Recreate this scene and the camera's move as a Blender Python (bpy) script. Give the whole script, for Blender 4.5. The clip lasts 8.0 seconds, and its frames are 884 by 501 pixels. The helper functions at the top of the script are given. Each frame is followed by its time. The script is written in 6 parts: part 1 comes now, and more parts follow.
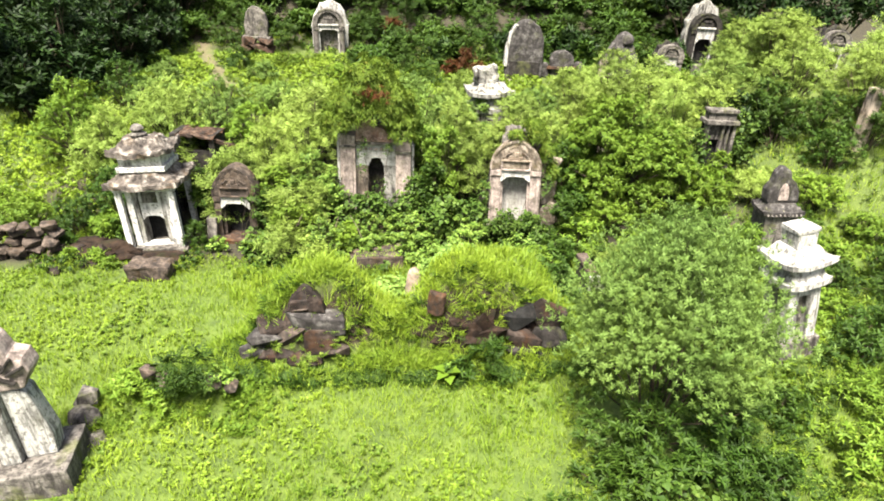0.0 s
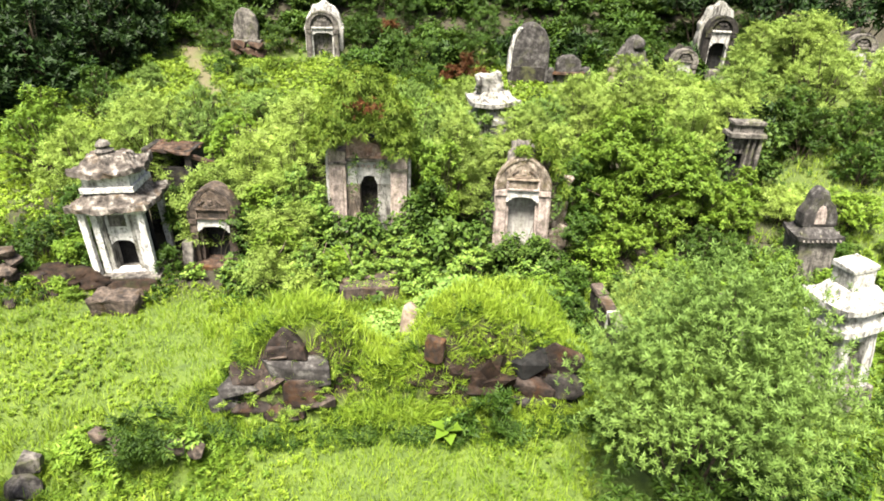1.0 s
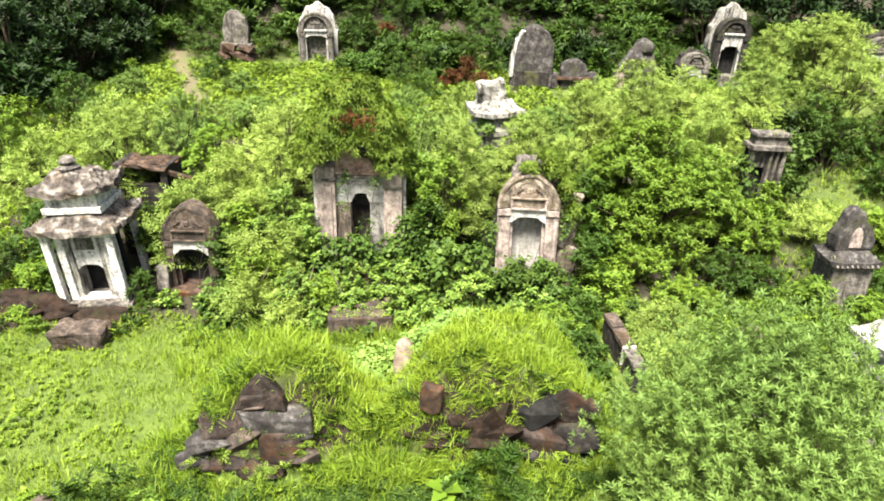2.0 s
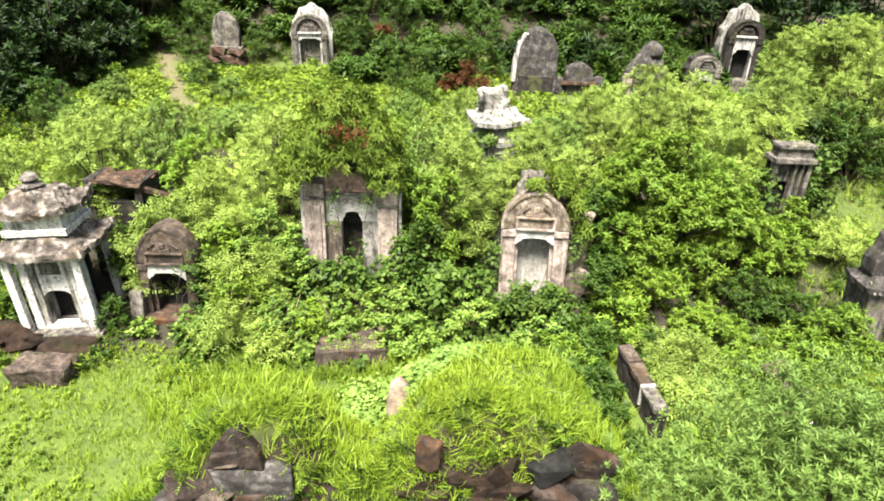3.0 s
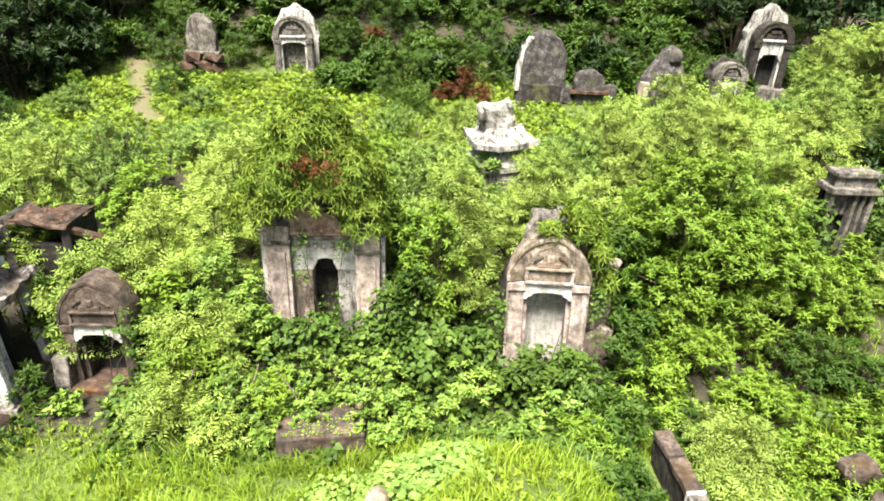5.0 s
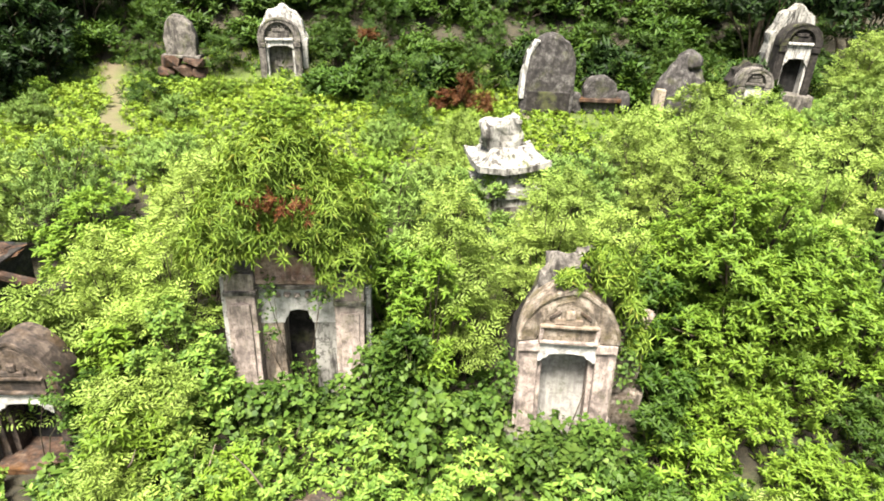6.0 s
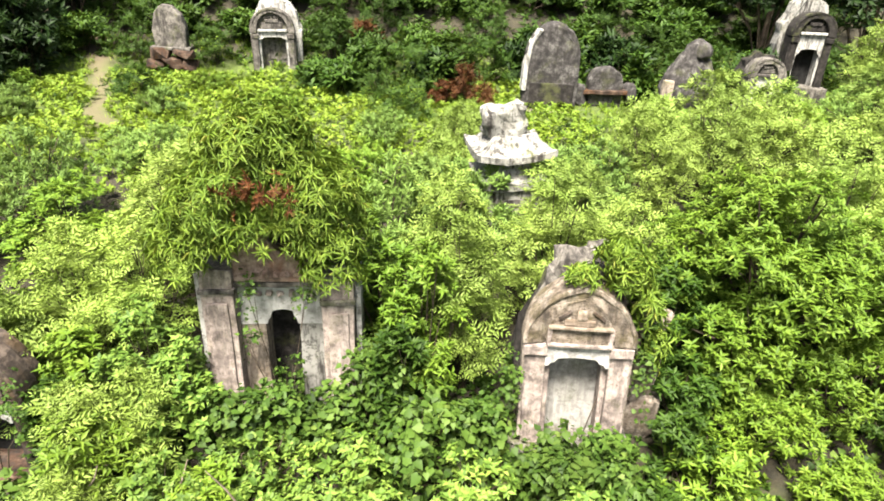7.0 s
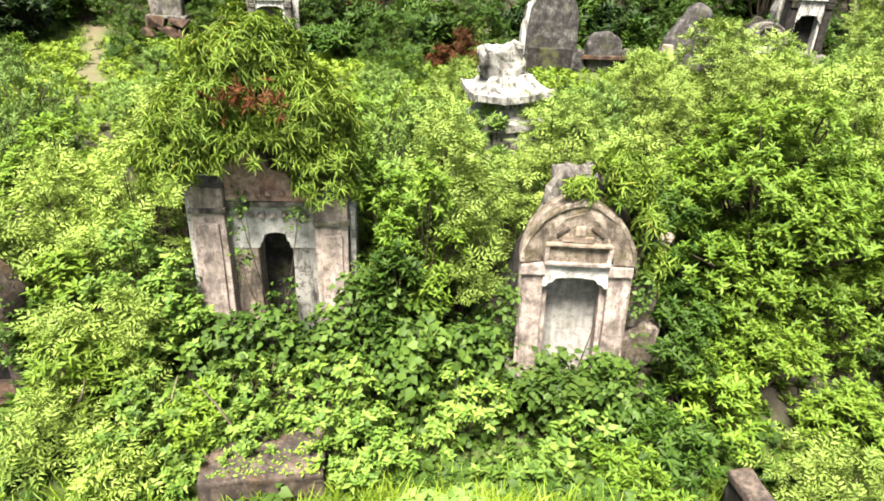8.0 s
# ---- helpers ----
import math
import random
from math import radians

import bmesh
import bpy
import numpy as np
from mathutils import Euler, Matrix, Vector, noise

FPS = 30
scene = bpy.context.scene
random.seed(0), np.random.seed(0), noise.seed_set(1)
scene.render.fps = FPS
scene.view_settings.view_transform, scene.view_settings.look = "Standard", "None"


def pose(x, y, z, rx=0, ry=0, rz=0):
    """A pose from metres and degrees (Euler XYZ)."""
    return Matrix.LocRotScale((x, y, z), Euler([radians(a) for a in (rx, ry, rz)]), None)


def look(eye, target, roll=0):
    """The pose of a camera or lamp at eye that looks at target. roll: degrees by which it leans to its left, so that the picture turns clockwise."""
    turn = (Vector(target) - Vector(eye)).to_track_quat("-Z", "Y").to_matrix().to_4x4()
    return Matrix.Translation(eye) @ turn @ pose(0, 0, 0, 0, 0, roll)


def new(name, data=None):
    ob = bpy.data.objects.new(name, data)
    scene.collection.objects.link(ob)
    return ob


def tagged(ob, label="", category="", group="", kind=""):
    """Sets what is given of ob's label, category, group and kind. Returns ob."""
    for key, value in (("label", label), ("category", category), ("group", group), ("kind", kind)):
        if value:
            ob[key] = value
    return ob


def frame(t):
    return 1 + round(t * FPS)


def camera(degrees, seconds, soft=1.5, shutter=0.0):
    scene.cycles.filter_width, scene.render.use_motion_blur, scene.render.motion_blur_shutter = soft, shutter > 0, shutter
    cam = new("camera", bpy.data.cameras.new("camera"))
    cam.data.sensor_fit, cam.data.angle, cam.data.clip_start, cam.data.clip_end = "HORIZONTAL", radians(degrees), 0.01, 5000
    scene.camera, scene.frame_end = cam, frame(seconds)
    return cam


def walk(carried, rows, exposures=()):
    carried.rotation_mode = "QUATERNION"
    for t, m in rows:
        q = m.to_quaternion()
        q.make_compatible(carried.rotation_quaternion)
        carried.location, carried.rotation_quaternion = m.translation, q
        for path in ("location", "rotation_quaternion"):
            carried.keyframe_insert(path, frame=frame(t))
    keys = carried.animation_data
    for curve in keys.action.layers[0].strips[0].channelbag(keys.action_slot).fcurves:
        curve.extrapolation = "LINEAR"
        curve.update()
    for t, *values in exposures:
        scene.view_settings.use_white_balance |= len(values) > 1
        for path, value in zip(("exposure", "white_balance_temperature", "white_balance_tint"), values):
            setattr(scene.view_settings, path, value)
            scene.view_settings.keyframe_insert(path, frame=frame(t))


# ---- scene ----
cam = camera(70.1, 8.0, 1.8)
METRES, EYE, TILT, LEAN, TURN = 10.0, 7.0, 0.0, 0.0, -4.9
ROWS = [
    (0.0, 0.0, 0.0, 0.0, 0.62, -26.08, -1.27),
    (0.5, -0.001, 0.084, -0.0054, 0.61, -26.04, -1.28),
    (1.0, -0.0003, 0.1579, -0.0101, 0.62, -26.0, -1.27),
    (1.5, 0.0011, 0.2246, -0.0145, 0.61, -25.95, -1.26),
    (3.0, 0.0023, 0.4015, -0.0257, 0.53, -25.84, -1.23),
    (3.5, 0.003, 0.4572, -0.029, 0.52, -25.81, -1.2),
    (4.0, 0.0057, 0.5121, -0.0324, 0.5, -25.79, -1.17),
    (5.5, 0.0133, 0.717, -0.0486, 0.41, -25.85, -1.18),
    (6.0, 0.0137, 0.8119, -0.0543, 0.36, -25.86, -1.15),
    (6.5, 0.0142, 0.8703, -0.0589, 0.34, -25.84, -1.13),
    (7.0, 0.0167, 0.8752, -0.0948, 0.33, -25.73, -1.12),
    (7.5, 0.0205, 0.8615, -0.1433, 0.29, -25.71, -1.13),
    (8.0, 0.0223, 0.8485, -0.1817, 0.24, -25.88, -1.17),
]
walk(cam, [(t, pose(0, 0, EYE, TILT, LEAN, TURN) @ pose(METRES * x, METRES * y, METRES * z, 90 + pitch, roll, yaw)) for t, x, y, z, yaw, pitch, roll in ROWS], [(0.0, 2.11, 7000, 7), (8.0, 2.23, 7000, 7)])

# ---- light: bright overcast day, sun veiled high behind the viewer ----
world = bpy.data.worlds.new("sky")
scene.world = world
world.use_nodes = True
wn = world.node_tree.nodes
wl = world.node_tree.links
sky = wn.new("ShaderNodeTexSky")
sky.sky_type = "NISHITA"
sky.sun_disc = False
sky.sun_elevation = radians(63)
sky.sun_rotation = radians(198)
sky.air_density, sky.dust_density, sky.ozone_density = 1.0, 4.0, 0.6
wl.new(sky.outputs[0], wn["Background"].inputs[0])
wn["Background"].inputs[1].default_value = 0.066
sun = new("sun", bpy.data.lights.new("sun", "SUN"))
sun.data.energy = 5.4
sun.data.angle = radians(18)
sun.data.color = (1.0, 0.97, 0.92)
sun.matrix_world = look((-6, -15.5, 33), (0, 0, 0))


# ---- materials ----
def nodes_of(name):
    m = bpy.data.materials.new(name)
    m.use_nodes = True
    return m, m.node_tree.nodes, m.node_tree.links, m.node_tree.nodes["Principled BSDF"]


def noise_tex(n, l, co, scale, detail=4.0, rough=0.6, stretch=None):
    t = n.new("ShaderNodeTexNoise")
    t.inputs["Scale"].default_value = scale
    t.inputs["Detail"].default_value = detail
    t.inputs["Roughness"].default_value = rough
    if stretch:
        mp = n.new("ShaderNodeMapping")
        mp.inputs["Scale"].default_value = stretch
        l.new(co, mp.inputs[0])
        co = mp.outputs[0]
    l.new(co, t.inputs["Vector"])
    return t.outputs["Fac"]


def ramp(n, l, fac, stops):
    r = n.new("ShaderNodeValToRGB")
    els = r.color_ramp.elements
    while len(els) < len(stops):
        els.new(0.5)
    for e, (p, c) in zip(els, stops):
        e.position = p
        e.color = (*c, 1) if len(c) == 3 else c
    l.new(fac, r.inputs[0])
    return r.outputs[0]


def mix(n, l, fac, a, b):
    m = n.new("ShaderNodeMix")
    m.data_type = "RGBA"
    for sock, v in ((m.inputs[0], fac), (m.inputs[6], a), (m.inputs[7], b)):
        if isinstance(v, (float, int)):
            sock.default_value = v
        elif isinstance(v, tuple):
            sock.default_value = (*v, 1)
        else:
            l.new(v, sock)
    return m.outputs[2]


def leaf_mat(name, dark, mid, light, patch=0.5, rough=0.58, through_light=0.18, odd=None):
    m, n, l, p = nodes_of(name)
    geo = n.new("ShaderNodeNewGeometry")
    info = n.new("ShaderNodeObjectInfo")
    co = geo.outputs["Position"]
    col = ramp(n, l, geo.outputs["Random Per Island"],
               [(0.0, dark), (0.5, mid), (0.96, light), (1.0, odd or light)])
    big = ramp(n, l, noise_tex(n, l, co, patch, 3.0), [(0.35, (0.0, 0.0, 0.0)), (0.65, (1.0, 1.0, 1.0))])
    shift = n.new("ShaderNodeHueSaturation")
    l.new(col, shift.inputs["Color"])
    shift.inputs["Hue"].default_value = 0.488
    shift.inputs["Value"].default_value = 1.22
    col = mix(n, l, big, col, shift.outputs[0])
    own = n.new("ShaderNodeHueSaturation")
    v = n.new("ShaderNodeMapRange")
    v.inputs["To Min"].default_value, v.inputs["To Max"].default_value = 0.8, 1.2
    l.new(info.outputs["Random"], v.inputs[0])
    l.new(v.outputs[0], own.inputs["Value"])
    l.new(col, own.inputs["Color"])
    col = own.outputs[0]
    l.new(col, p.inputs["Base Color"])
    p.inputs["Roughness"].default_value = rough
    p.inputs["Specular IOR Level"].default_value = 0.16
    t = n.new("ShaderNodeBsdfTranslucent")
    warm = n.new("ShaderNodeHueSaturation")
    warm.inputs["Hue"].default_value = 0.48
    warm.inputs["Value"].default_value = 1.3
    l.new(col, warm.inputs["Color"])
    l.new(warm.outputs[0], t.inputs[0])
    ms = n.new("ShaderNodeMixShader")
    ms.inputs[0].default_value = through_light
    l.new(p.outputs[0], ms.inputs[1])
    l.new(t.outputs[0], ms.inputs[2])
    l.new(ms.outputs[0], n["Material Output"].inputs[0])
    return m


def stone_mat(name, light, mid, dark, stain=0.5, moss=0.25, moss_col=(0.09, 0.10, 0.03), grain=14.0, bump=0.5, white=None):
    """Weathered stone: mottled body, dark water streaks, lichen and moss, optional remains of limewash."""
    m, n, l, p = nodes_of(name)
    tc = n.new("ShaderNodeTexCoord")
    co = tc.outputs["Object"]
    info = n.new("ShaderNodeObjectInfo")
    add = n.new("ShaderNodeVectorMath")
    sc = n.new("ShaderNodeVectorMath")
    sc.operation = "SCALE"
    sc.inputs[0].default_value = (17, 9, 5)
    l.new(info.outputs["Random"], sc.inputs["Scale"])
    l.new(co, add.inputs[0])
    l.new(sc.outputs[0], add.inputs[1])
    co = add.outputs[0]
    body = ramp(n, l, noise_tex(n, l, co, 5.0, 8.0, 0.7), [(0.36, dark), (0.5, mid), (0.62, light)])
    if white:
        wash = ramp(n, l, noise_tex(n, l, co, 2.6, 9.0, 0.68), [(0.36, (0, 0, 0)), (0.47, (1, 1, 1))])
        body = mix(n, l, wash, body, white)
    streak = ramp(n, l, noise_tex(n, l, co, 3.5, 7.0, 0.65, (2.6, 2.6, 0.45)),
                  [(0.49, (0, 0, 0)), (0.62, (stain, stain, stain))])
    body = mix(n, l, streak, body, (0.022, 0.019, 0.018))
    spot = ramp(n, l, noise_tex(n, l, co, grain, 6.0, 0.7), [(0.52, (0, 0, 0)), (0.62, (0.75, 0.75, 0.75))])
    body = mix(n, l, spot, body, dark)
    green = ramp(n, l, noise_tex(n, l, co, 2.2, 7.0, 0.7), [(0.53, (0, 0, 0)), (0.66, (moss * 2, moss * 2, moss * 2))])
    body = mix(n, l, green, body, moss_col)
    l.new(body, p.inputs["Base Color"])
    p.inputs["Roughness"].default_value = 0.9
    p.inputs["Specular IOR Level"].default_value = 0.2
    b = n.new("ShaderNodeBump")
    b.inputs["Strength"].default_value = bump
    b.inputs["Distance"].default_value = 0.03
    l.new(noise_tex(n, l, co, grain * 1.5, 9.0, 0.75), b.inputs["Height"])
    l.new(b.outputs[0], p.inputs["Normal"])
    return m


M_white = stone_mat("limewashed_stone", (0.36, 0.343, 0.32), (0.22, 0.205, 0.19), (0.06, 0.054, 0.048), 0.7, 0.08, white=(0.35, 0.34, 0.325))
M_grime = stone_mat("grimy_limewash", (0.234, 0.223, 0.204), (0.139, 0.13, 0.115), (0.0334, 0.0299, 0.0262), 0.95, 0.2, white=(0.234, 0.226, 0.21))
M_grey = stone_mat("grey_stone", (0.174, 0.158, 0.142), (0.1, 0.0896, 0.0816), (0.0264, 0.0238, 0.0222), 0.9, 0.25)
M_tan = stone_mat("tan_stone", (0.234, 0.181, 0.134), (0.157, 0.117, 0.084), (0.0502, 0.0371, 0.0272), 0.75, 0.22, white=(0.258, 0.213, 0.174))
M_pink = stone_mat("pinkish_stone", (0.36, 0.3, 0.272), (0.265, 0.215, 0.195), (0.1, 0.08, 0.073), 0.5, 0.12)
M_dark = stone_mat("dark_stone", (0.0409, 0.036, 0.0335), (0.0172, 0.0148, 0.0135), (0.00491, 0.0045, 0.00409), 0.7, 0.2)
M_boulder = stone_mat("stained_boulder", (0.107, 0.1, 0.0961), (0.0409, 0.0368, 0.036), (0.0143, 0.0131, 0.0131), 0.8, 0.12)
M_rust = stone_mat("rust_mossed_stone", (0.0899, 0.0614, 0.045), (0.045, 0.0246, 0.0164), (0.0143, 0.0102, 0.00818), 0.7, 0.35, (0.0775, 0.0327, 0.00738))
M_brown = stone_mat("brown_rock", (0.0477, 0.0358, 0.0298), (0.0199, 0.0135, 0.0112), (0.00558, 0.00398, 0.00358), 0.6, 0.3, (0.0518, 0.0219, 0.00794))
M_tile = stone_mat("lichened_roof", (0.34, 0.31, 0.28), (0.105, 0.088, 0.078), (0.022, 0.019, 0.017), 0.8, 0.25, (0.1, 0.06, 0.025), grain=20, bump=1.0)
M_umber = stone_mat("umber_stone", (0.111, 0.0856, 0.0704), (0.0604, 0.0454, 0.0373), (0.0186, 0.0145, 0.0123), 0.8, 0.25, (0.0558, 0.0318, 0.011))
M_plaster = stone_mat("grey_plaster", (0.317, 0.302, 0.286), (0.266, 0.254, 0.238), (0.152, 0.142, 0.131), 0.35, 0.08)
M_ochre = stone_mat("ochre_stone", (0.229, 0.164, 0.107), (0.146, 0.0992, 0.0626), (0.0475, 0.0321, 0.0227), 0.6, 0.2)
M_soil = stone_mat("red_brown_soil", (0.0304, 0.0177, 0.011), (0.0167, 0.00912, 0.00562), (0.00612, 0.00353, 0.00236), 0.3, 0.3, (0.0137, 0.0177, 0.00443), bump=0.9)
# near-black: black stone, and the painted shade at the back of openings
M_black = stone_mat("black_stone_and_recess_shade", (0.0164, 0.0164, 0.0164), (0.00818, 0.00818, 0.00818), (0.00327, 0.00327, 0.00327), 0.5, 0.0)
# pavilion's limewash, its colour brightened to offset the shade under the roofs
M_wash = stone_mat("brightened_limewash", (0.4, 0.39, 0.375), (0.28, 0.27, 0.255), (0.05, 0.046, 0.042), 0.5, 0.05, white=(0.52, 0.508, 0.49))
M_lime = stone_mat("lime_plaster", (0.42, 0.41, 0.4), (0.36, 0.35, 0.34), (0.2, 0.19, 0.18), 0.3, 0.03)
M_rose = stone_mat("rose_stained_stone", (0.34, 0.26, 0.23), (0.24, 0.165, 0.14), (0.09, 0.06, 0.05), 0.5, 0.3, (0.16, 0.06, 0.035))
M_lichen = stone_mat("lichened_stone", (0.31, 0.265, 0.225), (0.19, 0.152, 0.122), (0.055, 0.042, 0.031), 0.6, 0.35, (0.085, 0.07, 0.026), grain=24, bump=0.9)
M_pale = stone_mat("pale_stone", (0.264, 0.217, 0.179), (0.211, 0.164, 0.132), (0.106, 0.0792, 0.0581), 0.35, 0.15)


def ground_mat():
    m, n, l, p = nodes_of("ground")
    geo = n.new("ShaderNodeNewGeometry")
    co = geo.outputs["Position"]
    green = ramp(n, l, noise_tex(n, l, co, 3.0, 8.0, 0.7), [(0.3, (0.0313, 0.0522, 0.00696)), (0.5, (0.0592, 0.0942, 0.00972)), (0.7, (0.0906, 0.129, 0.0157))])
    earth = ramp(n, l, noise_tex(n, l, co, 6.0, 9.0, 0.7), [(0.3, (0.00756, 0.00461, 0.00292)), (0.55, (0.0259, 0.0146, 0.00942)), (0.75, (0.0476, 0.0292, 0.0188))])
    bare = ramp(n, l, noise_tex(n, l, co, 0.9, 7.0, 0.65), [(0.62, (0, 0, 0)), (0.72, (0.6, 0.6, 0.6))])
    sep = n.new("ShaderNodeSeparateXYZ")
    l.new(geo.outputs["Normal"], sep.inputs[0])
    steep = ramp(n, l, sep.outputs[2], [(0.5, (1, 1, 1)), (0.78, (0, 0, 0))])
    col = mix(n, l, bare, green, earth)
    # leaf litter, its colour darkened to give shade in the gaps under shrubs
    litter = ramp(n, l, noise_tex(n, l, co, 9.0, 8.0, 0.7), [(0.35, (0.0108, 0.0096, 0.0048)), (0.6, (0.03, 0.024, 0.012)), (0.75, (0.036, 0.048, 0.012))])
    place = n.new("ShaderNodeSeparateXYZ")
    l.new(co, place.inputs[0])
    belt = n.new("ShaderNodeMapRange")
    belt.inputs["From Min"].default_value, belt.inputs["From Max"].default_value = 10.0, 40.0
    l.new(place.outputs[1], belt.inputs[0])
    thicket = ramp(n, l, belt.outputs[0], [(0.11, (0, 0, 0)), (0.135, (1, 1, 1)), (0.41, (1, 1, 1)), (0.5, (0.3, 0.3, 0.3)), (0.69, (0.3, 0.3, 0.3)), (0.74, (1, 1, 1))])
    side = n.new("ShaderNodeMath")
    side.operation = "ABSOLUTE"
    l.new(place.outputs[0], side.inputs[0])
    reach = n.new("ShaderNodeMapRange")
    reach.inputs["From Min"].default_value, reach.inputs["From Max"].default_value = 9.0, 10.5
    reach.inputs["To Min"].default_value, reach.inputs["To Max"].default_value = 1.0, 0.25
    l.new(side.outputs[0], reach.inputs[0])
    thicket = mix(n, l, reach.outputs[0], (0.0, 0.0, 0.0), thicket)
    # the wood's floor takes the same litter with shade in its colour
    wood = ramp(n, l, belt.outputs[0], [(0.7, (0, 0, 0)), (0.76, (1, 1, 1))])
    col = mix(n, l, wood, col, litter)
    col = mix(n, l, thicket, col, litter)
    col = mix(n, l, steep, col, earth)
    # a trodden red-earth track on the back terrace
    pos = n.new("ShaderNodeSeparateXYZ")
    l.new(co, pos.inputs[0])
    along = n.new("ShaderNodeMath")
    along.operation = "MULTIPLY_ADD"
    l.new(pos.outputs[1], along.inputs[0])
    along.inputs[1].default_value = 0.39
    l.new(pos.outputs[0], along.inputs[2])
    wob = n.new("ShaderNodeMath")
    wob.operation = "MULTIPLY_ADD"
    l.new(noise_tex(n, l, co, 0.7, 3.0), wob.inputs[0])
    wob.inputs[1].default_value = 1.2
    l.new(along.outputs[0], wob.inputs[2])
    off = n.new("ShaderNodeMath")
    off.operation = "SUBTRACT"
    off.inputs[1].default_value = 4.07
    l.new(wob.outputs[0], off.inputs[0])
    ab = n.new("ShaderNodeMath")
    ab.operation = "ABSOLUTE"
    l.new(off.outputs[0], ab.inputs[0])
    near = ramp(n, l, ab.outputs[0], [(0.1, (0.6, 0.6, 0.6)), (0.6, (0, 0, 0))])
    yy = n.new("ShaderNodeMapRange")
    yy.inputs["From Min"].default_value, yy.inputs["From Max"].default_value = 24.0, 36.0
    l.new(pos.outputs[1], yy.inputs[0])
    span = ramp(n, l, yy.outputs[0], [(0.0, (0, 0, 0)), (0.1, (1, 1, 1)), (0.75, (1, 1, 1)), (0.9, (0, 0, 0))])
    track = n.new("ShaderNodeMix")
    track.data_type = "RGBA"
    track.blend_type = "MULTIPLY"
    track.inputs[0].default_value = 1.0
    l.new(near, track.inputs[6])
    l.new(span, track.inputs[7])
    col = mix(n, l, track.outputs[2], col, (0.11, 0.078, 0.053))
    l.new(col, p.inputs["Base Color"])
    p.inputs["Roughness"].default_value = 0.95
    b = n.new("ShaderNodeBump")
    b.inputs["Strength"].default_value = 0.8
    b.inputs["Distance"].default_value = 0.05
    l.new(noise_tex(n, l, co, 18.0, 8.0, 0.75), b.inputs["Height"])
    l.new(b.outputs[0], p.inputs["Normal"])
    return m


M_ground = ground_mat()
M_bark = stone_mat("bark", (0.0992, 0.0744, 0.0558), (0.0558, 0.0403, 0.0279), (0.0186, 0.0136, 0.00992), 0.4, 0.2, (0.0372, 0.0496, 0.0186))
L_bright = leaf_mat("bright_leaves", (0.0424, 0.0851, 0.00774), (0.0674, 0.125, 0.0116), (0.0887, 0.148, 0.0179), odd=(0.124, 0.178, 0.0311))
L_feather = leaf_mat("pale_feathery_leaves", (0.0921, 0.148, 0.0227), (0.133, 0.202, 0.0376), (0.161, 0.231, 0.0532), odd=(0.2, 0.259, 0.0761))
L_mid = leaf_mat("green_leaves", (0.0127, 0.0322, 0.00364), (0.0212, 0.0492, 0.00537), (0.0332, 0.0674, 0.0085))
L_vine = leaf_mat("vine_leaves", (0.0153, 0.0355, 0.00509), (0.0324, 0.0658, 0.00944), (0.0484, 0.085, 0.0153), 0.9, odd=(0.0655, 0.101, 0.0202))
L_silver = leaf_mat("grey_green_leaves", (0.0628, 0.116, 0.0224), (0.0877, 0.153, 0.0311), (0.113, 0.186, 0.0432))
L_bamboo = leaf_mat("narrow_leaves", (0.0552, 0.106, 0.0114), (0.0947, 0.158, 0.0171), (0.145, 0.218, 0.0321), 1.2, odd=(0.17, 0.186, 0.0337))
# near-black green: the shade of the wood is put into the leaf colour
L_dark = leaf_mat("shade_dark_leaves", (0.00279, 0.00862, 0.00173), (0.00697, 0.0194, 0.00288), (0.0137, 0.0337, 0.00496), 0.25, through_light=0.12)
L_red = leaf_mat("withered_leaves", (0.0392, 0.0155, 0.00506), (0.0603, 0.0239, 0.00795), (0.0785, 0.0382, 0.0108))
L_grass = leaf_mat("grass_blades", (0.0811, 0.139, 0.0119), (0.111, 0.18, 0.0164), (0.138, 0.206, 0.0239), 0.45, 0.5, 0.3, odd=(0.171, 0.214, 0.0383))
L_bramble = leaf_mat("bramble_leaves", (0.031, 0.0678, 0.00992), (0.0753, 0.137, 0.021), (0.115, 0.183, 0.0331), 0.8, odd=(0.146, 0.199, 0.0445))
L_herb = leaf_mat("herb_leaves", (0.083, 0.145, 0.0124), (0.118, 0.191, 0.0182), (0.145, 0.219, 0.0279), 0.45)

# ---- mesh helpers ----
rng = np.random.default_rng(11)


def mesh_of(name, V, F, material, smooth=False):
    """A mesh of triangles from arrays."""
    V, F = np.asarray(V, np.float32), np.asarray(F, np.int32)
    me = bpy.data.meshes.new(name)
    me.vertices.add(len(V))
    me.vertices.foreach_set("co", V.ravel())
    me.loops.add(F.size)
    me.loops.foreach_set("vertex_index", F.ravel())
    me.polygons.add(len(F))
    me.polygons.foreach_set("loop_start", np.arange(0, F.size, 3, dtype=np.int32))
    me.update(calc_edges=True)
    me.validate()
    me.materials.append(material)
    return me


def part(name, bm, material, parent=None, label="", smooth=False):
    me = bpy.data.meshes.new(name)
    bmesh.ops.recalc_face_normals(bm, faces=bm.faces)
    bm.to_mesh(me)
    bm.free()
    me.materials.append(material)
    if smooth:
        me.shade_smooth()
    ob = new(name, me)
    if parent:
        ob.parent = parent
    if label:
        tagged(ob, label)
    return ob


def thing(name, m, label, category, group="", kind=""):
    ob = new(name)
    ob.empty_display_size = 0.2
    ob.matrix_world = m
    return tagged(ob, label, category, group, kind)


